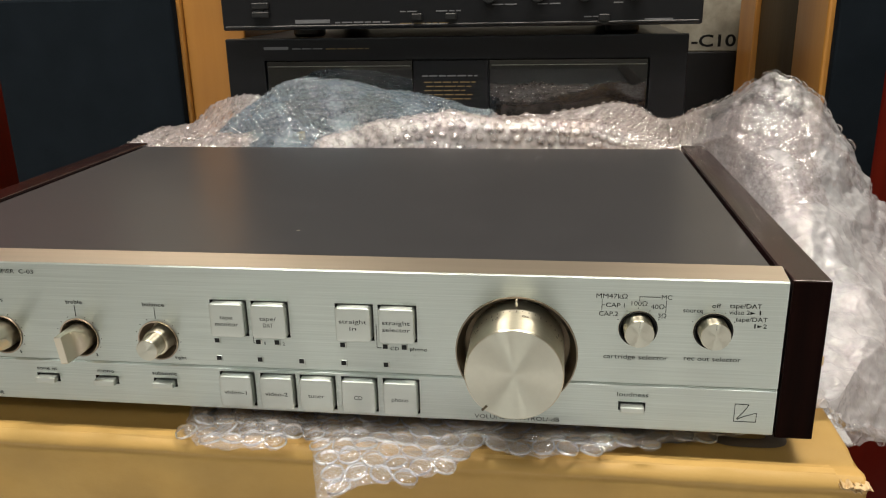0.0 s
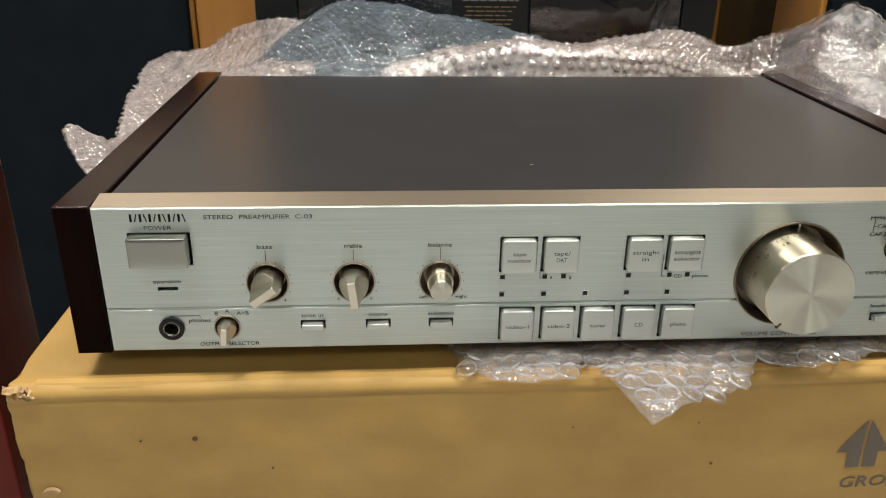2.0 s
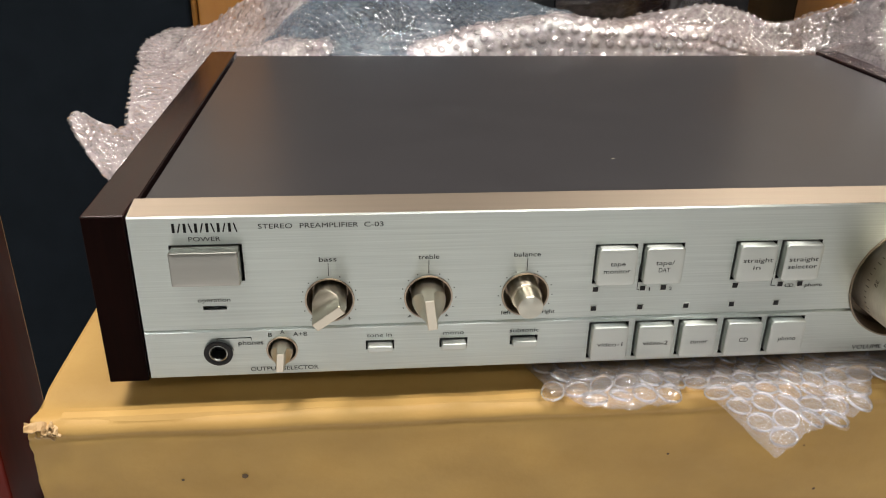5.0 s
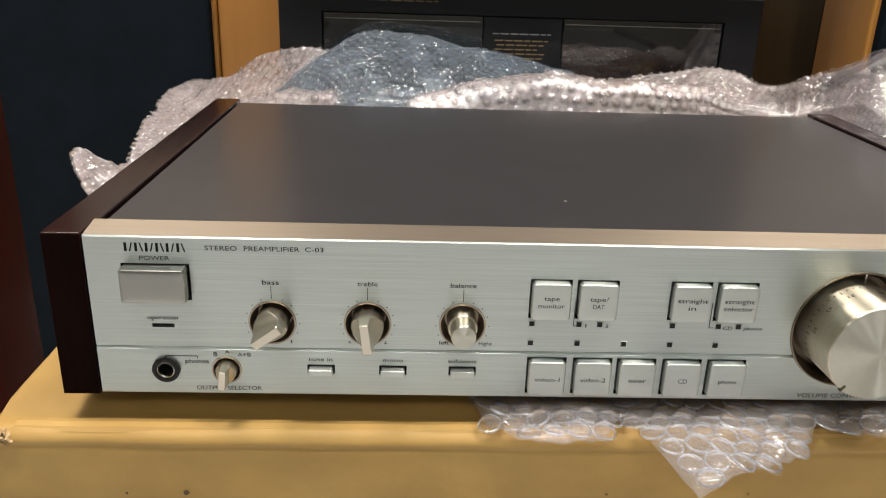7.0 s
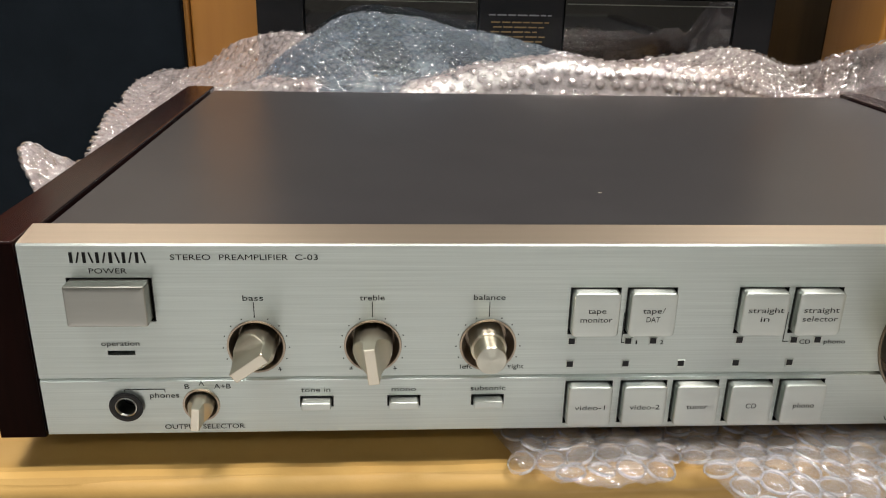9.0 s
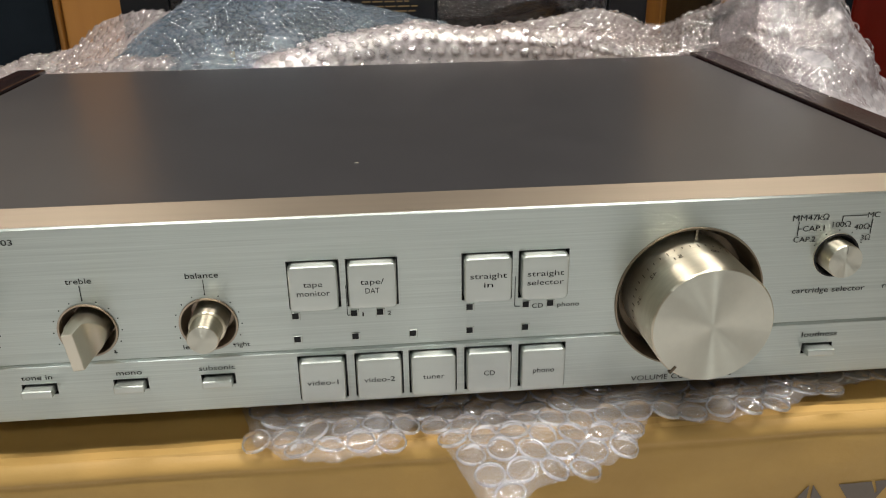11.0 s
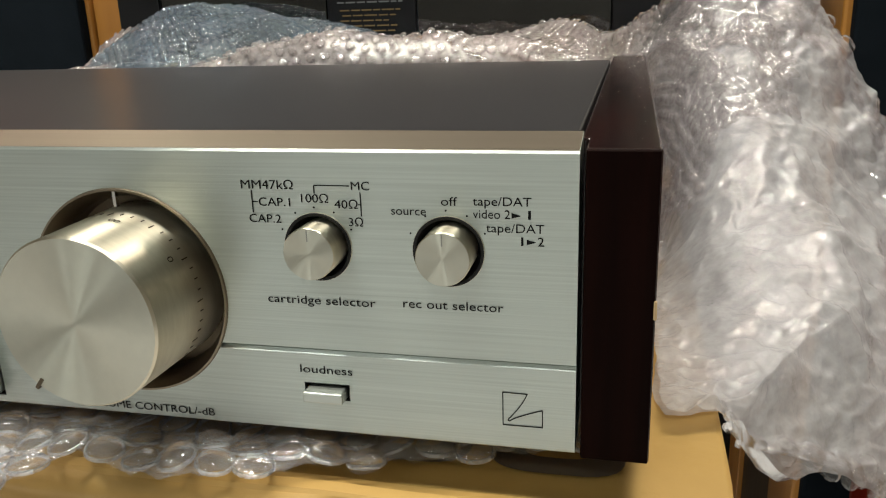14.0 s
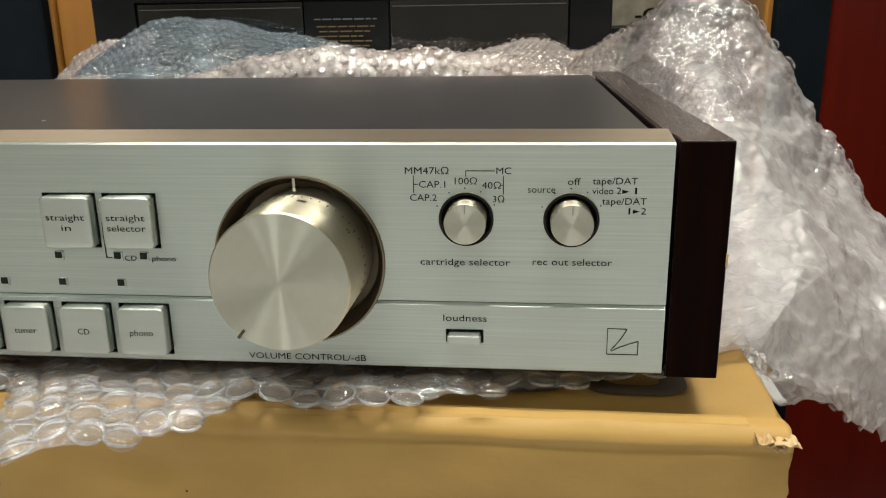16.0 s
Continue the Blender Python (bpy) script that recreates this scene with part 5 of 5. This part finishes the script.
def skirt(u, v):
    xi, yi, xo, yo, zo, zm = spline(SKIRT, u)
    zi = CT + 0.004
    x, y = xi + (xo - xi) * v, yi + (yo - yi) * v
    if v < 0.45:
        q = v / 0.45
        z = zi + (zm - zi) * (q * q * (3 - 2 * q))
    else:
        q = (v - 0.45) / 0.55
        z = zm + (zo - zm) * q - 0.010 * math.sin(math.pi * q) * (1 if 0.2 < u < 0.60 else 0.2)
    p = Vector((x, y, z))
    far = min(1, max(0, (u - BEND) * 12))
    p = p + crumple(p, (0.006 + 0.004 * far) * min(1, v * 2.5), 0.08) + crumple(p + Vector((3, 1, 0)), 0.0008 + 0.0013 * far, 0.02)
    if far:
        p = p + far * (crease(p, 0.0046, 0.034) + crease(p + Vector((4, 1, 2)), 0.0020, 0.014) + crease(p + Vector((1, 7, 3)), 0.0014, 0.0060))
    if p.x < 0.25 and p.y < 0.4:
        p.z = max(p.z, CT + 0.002)
    return p


def left_back(u, v):
    return skirt(u * (BEND + 0.01), v)


def right_side(u, v):
    return skirt(BEND + (1 - BEND) * u, v)


part("sheet", sheet_mesh("sheet", left_back, 180, 36), M_FILM, WRAP, "", 2)
tagged(part("bubble_layer", bubbles_mesh("bubbles", left_back, 0.86, 0.19, 0.0036, 0.0024, tilt=0.3), M_BUBBLE, WRAP, "clear round air bubbles", 2), kind="stuff")
part("sheet", sheet_mesh("sheet", right_side, 300, 140), M_FILM_MILK, WRAP, "cloudy crumpled side of the wrap", 2)
tagged(part("bubble_layer", bubbles_mesh("bubbles", right_side, 0.46, 0.22, 0.0034, 0.0016, keep=lambda u, v: u + 0.25 * noise.noise(Vector((u * 5, v * 6, 3))) < 0.42 and v < 0.86), M_BUBBLE_SIDE, WRAP, "clear round air bubbles", 2), kind="stuff")
tagged(part("bubble_layer", bubbles_mesh("bubbles", right_side, 0.50, 0.20, 0.0046, 0.0022, keep=lambda u, v: v > 0.80 and noise.noise(Vector((u * 14, v * 9, 5))) > -0.1, ring=16), M_BUBBLE_FLAP, WRAP, "large clear air bubbles along the rim", 2), kind="stuff")


def under_fold(u, v):
    p = skirt(0.64 + 0.36 * u, v) + Vector((0.004, 0.010, -0.014))
    p = p + crumple(p + Vector((5, 5, 5)), 0.010, 0.04)
    if p.x < 0.25 and p.y < 0.4:
        p.z = max(p.z, CT + 0.001)
    return p


part("inner_fold", sheet_mesh("inner_fold", under_fold, 110, 40), M_FILM_MILK, WRAP, "", 2)

# front flap over the edge of the carton: x and y of its ragged front edge
EDGE = [(-0.056, 0.012), (-0.049, -0.010), (-0.036, -0.024), (-0.022, -0.029), (-0.004, -0.025), (0.008, -0.006), (0.014, -0.018), (0.026, -0.054), (0.048, -0.042), (0.076, -0.031), (0.088, -0.012), (0.114, -0.017), (0.138, -0.011), (0.157, -0.003), (0.190, 0.008), (0.214, 0.016)]


def edge_y(x):
    for (xa, ya), (xb, yb) in zip(EDGE, EDGE[1:]):
        if xa <= x <= xb:
            return ya + (yb - ya) * (x - xa) / (xb - xa)
    return 0.02


FX0, FX1, FY0, FY1 = -0.058, 0.216, -0.058, 0.085


def flap_point(u, v):
    x, y = FX0 + (FX1 - FX0) * u, FY0 + (FY1 - FY0) * v
    z = CT + 0.0040 + 0.0018 * noise.noise(Vector((x * 60, y * 60, 2))) + 0.0012 * noise.noise(Vector((x * 170, y * 120, 5)))
    if y < 0.0:
        z += 0.0015 - 0.06 * max(0, -y - 0.02) + 0.004 * noise.noise(Vector((x * 28, y * 20, 8)))
    return Vector((x, y, max(z, CT + 0.0016) if y > CY0 - 0.004 else z))


def in_flap(u, v):
    x, y = FX0 + (FX1 - FX0) * u, FY0 + (FY1 - FY0) * v
    return y > edge_y(x) + 0.0018


def flap_sheet(u, v):
    x = FX0 + (FX1 - FX0) * u
    e = edge_y(x) + 0.0012 * abs(math.sin(x * 330)) + 0.0006 * noise.noise(Vector((x * 400, 0, 0)))
    return flap_point(u, (e + (FY1 - e) * v ** 1.4 - FY0) / (FY1 - FY0)) + Vector((0, 0, 0.0006 * (1 - v) ** 8))


part("front_flap", sheet_mesh("front_flap", flap_sheet, 330, 60), M_FILM_FLAP, WRAP, "flap of wrap hanging over the carton's edge", 2)
tagged(part("bubble_layer", bubbles_mesh("bubbles", flap_point, FX1 - FX0, FY1 - FY0, 0.0049, 0.0034, in_flap, ring=20), M_BUBBLE_FLAP, WRAP, "clear round air bubbles", 2), kind="stuff")
tagged(part("welded_seam", seams_mesh("seams", flap_point, FX1 - FX0, FY1 - FY0, 0.0049, in_flap), M_SEAM, WRAP, "milky welded rings round the bubbles", 2), kind="stuff")


def cover(u, v):
    p = flap_sheet(u, v)
    lift = 0.0036 * min(1, v * 9)
    fold = abs(noise.noise(Vector((p.x * 130 + p.y * 60, p.y * 150, 3)))) * 0.0022 + abs(noise.noise(Vector((p.x * 300, p.y * 260 + p.x * 140, 7)))) * 0.0009
    return p + Vector((0, -0.0006 * noise.noise(Vector((p.x * 180, 1, 1))), lift + fold - 0.0008))


part("cover_film", sheet_mesh("cover_film", cover, 420, 80), M_COVER, WRAP, "thin wrinkled film over the bubbles", 2)

BLUE = thing("bubble_wrap", "bluish bubble wrap heaped behind the preamplifier", "bubble wrap", (-0.12, 0.42, CT))


def hump(u, v):
    x = -0.225 + 0.285 * u
    y = 0.330 + 0.135 * v
    d = (x + 0.115) / (0.105 if x < -0.115 else 0.31)
    top = 0.096 * math.exp(-d * d)
    z = CT + 0.004 + (top - CT) * math.sin(math.pi * min(1, 0.12 + v * 0.55)) ** 0.9
    p = Vector((x, y, z))
    return p + crumple(p, 0.005, 0.05)


part("sheet", sheet_mesh("sheet", hump, 90, 50), M_FILM_BLUE, BLUE, "", 2)
tagged(part("bubble_layer", bubbles_mesh("bubbles", hump, 0.33, 0.20, 0.0034, 0.0030), M_BUBBLE_BLUE, BLUE, "bluish round air bubbles", 2), kind="stuff")

TAB = thing("cardboard_scrap", "small tan cardboard scrap caught in the wrap", "scrap", (-0.112, 0.374, 0.05))
bm = box(-0.121, -0.104, 0.373, 0.3745, 0.046, 0.064, 0.0004, 1)
for v in bm.verts:
    v.co.y += 0.004 * math.sin((v.co.x + 0.12) * 120)
    v.co.z += 0.18 * (v.co.x + 0.112)
part("card", bm, M_CARD_EDGE, TAB)
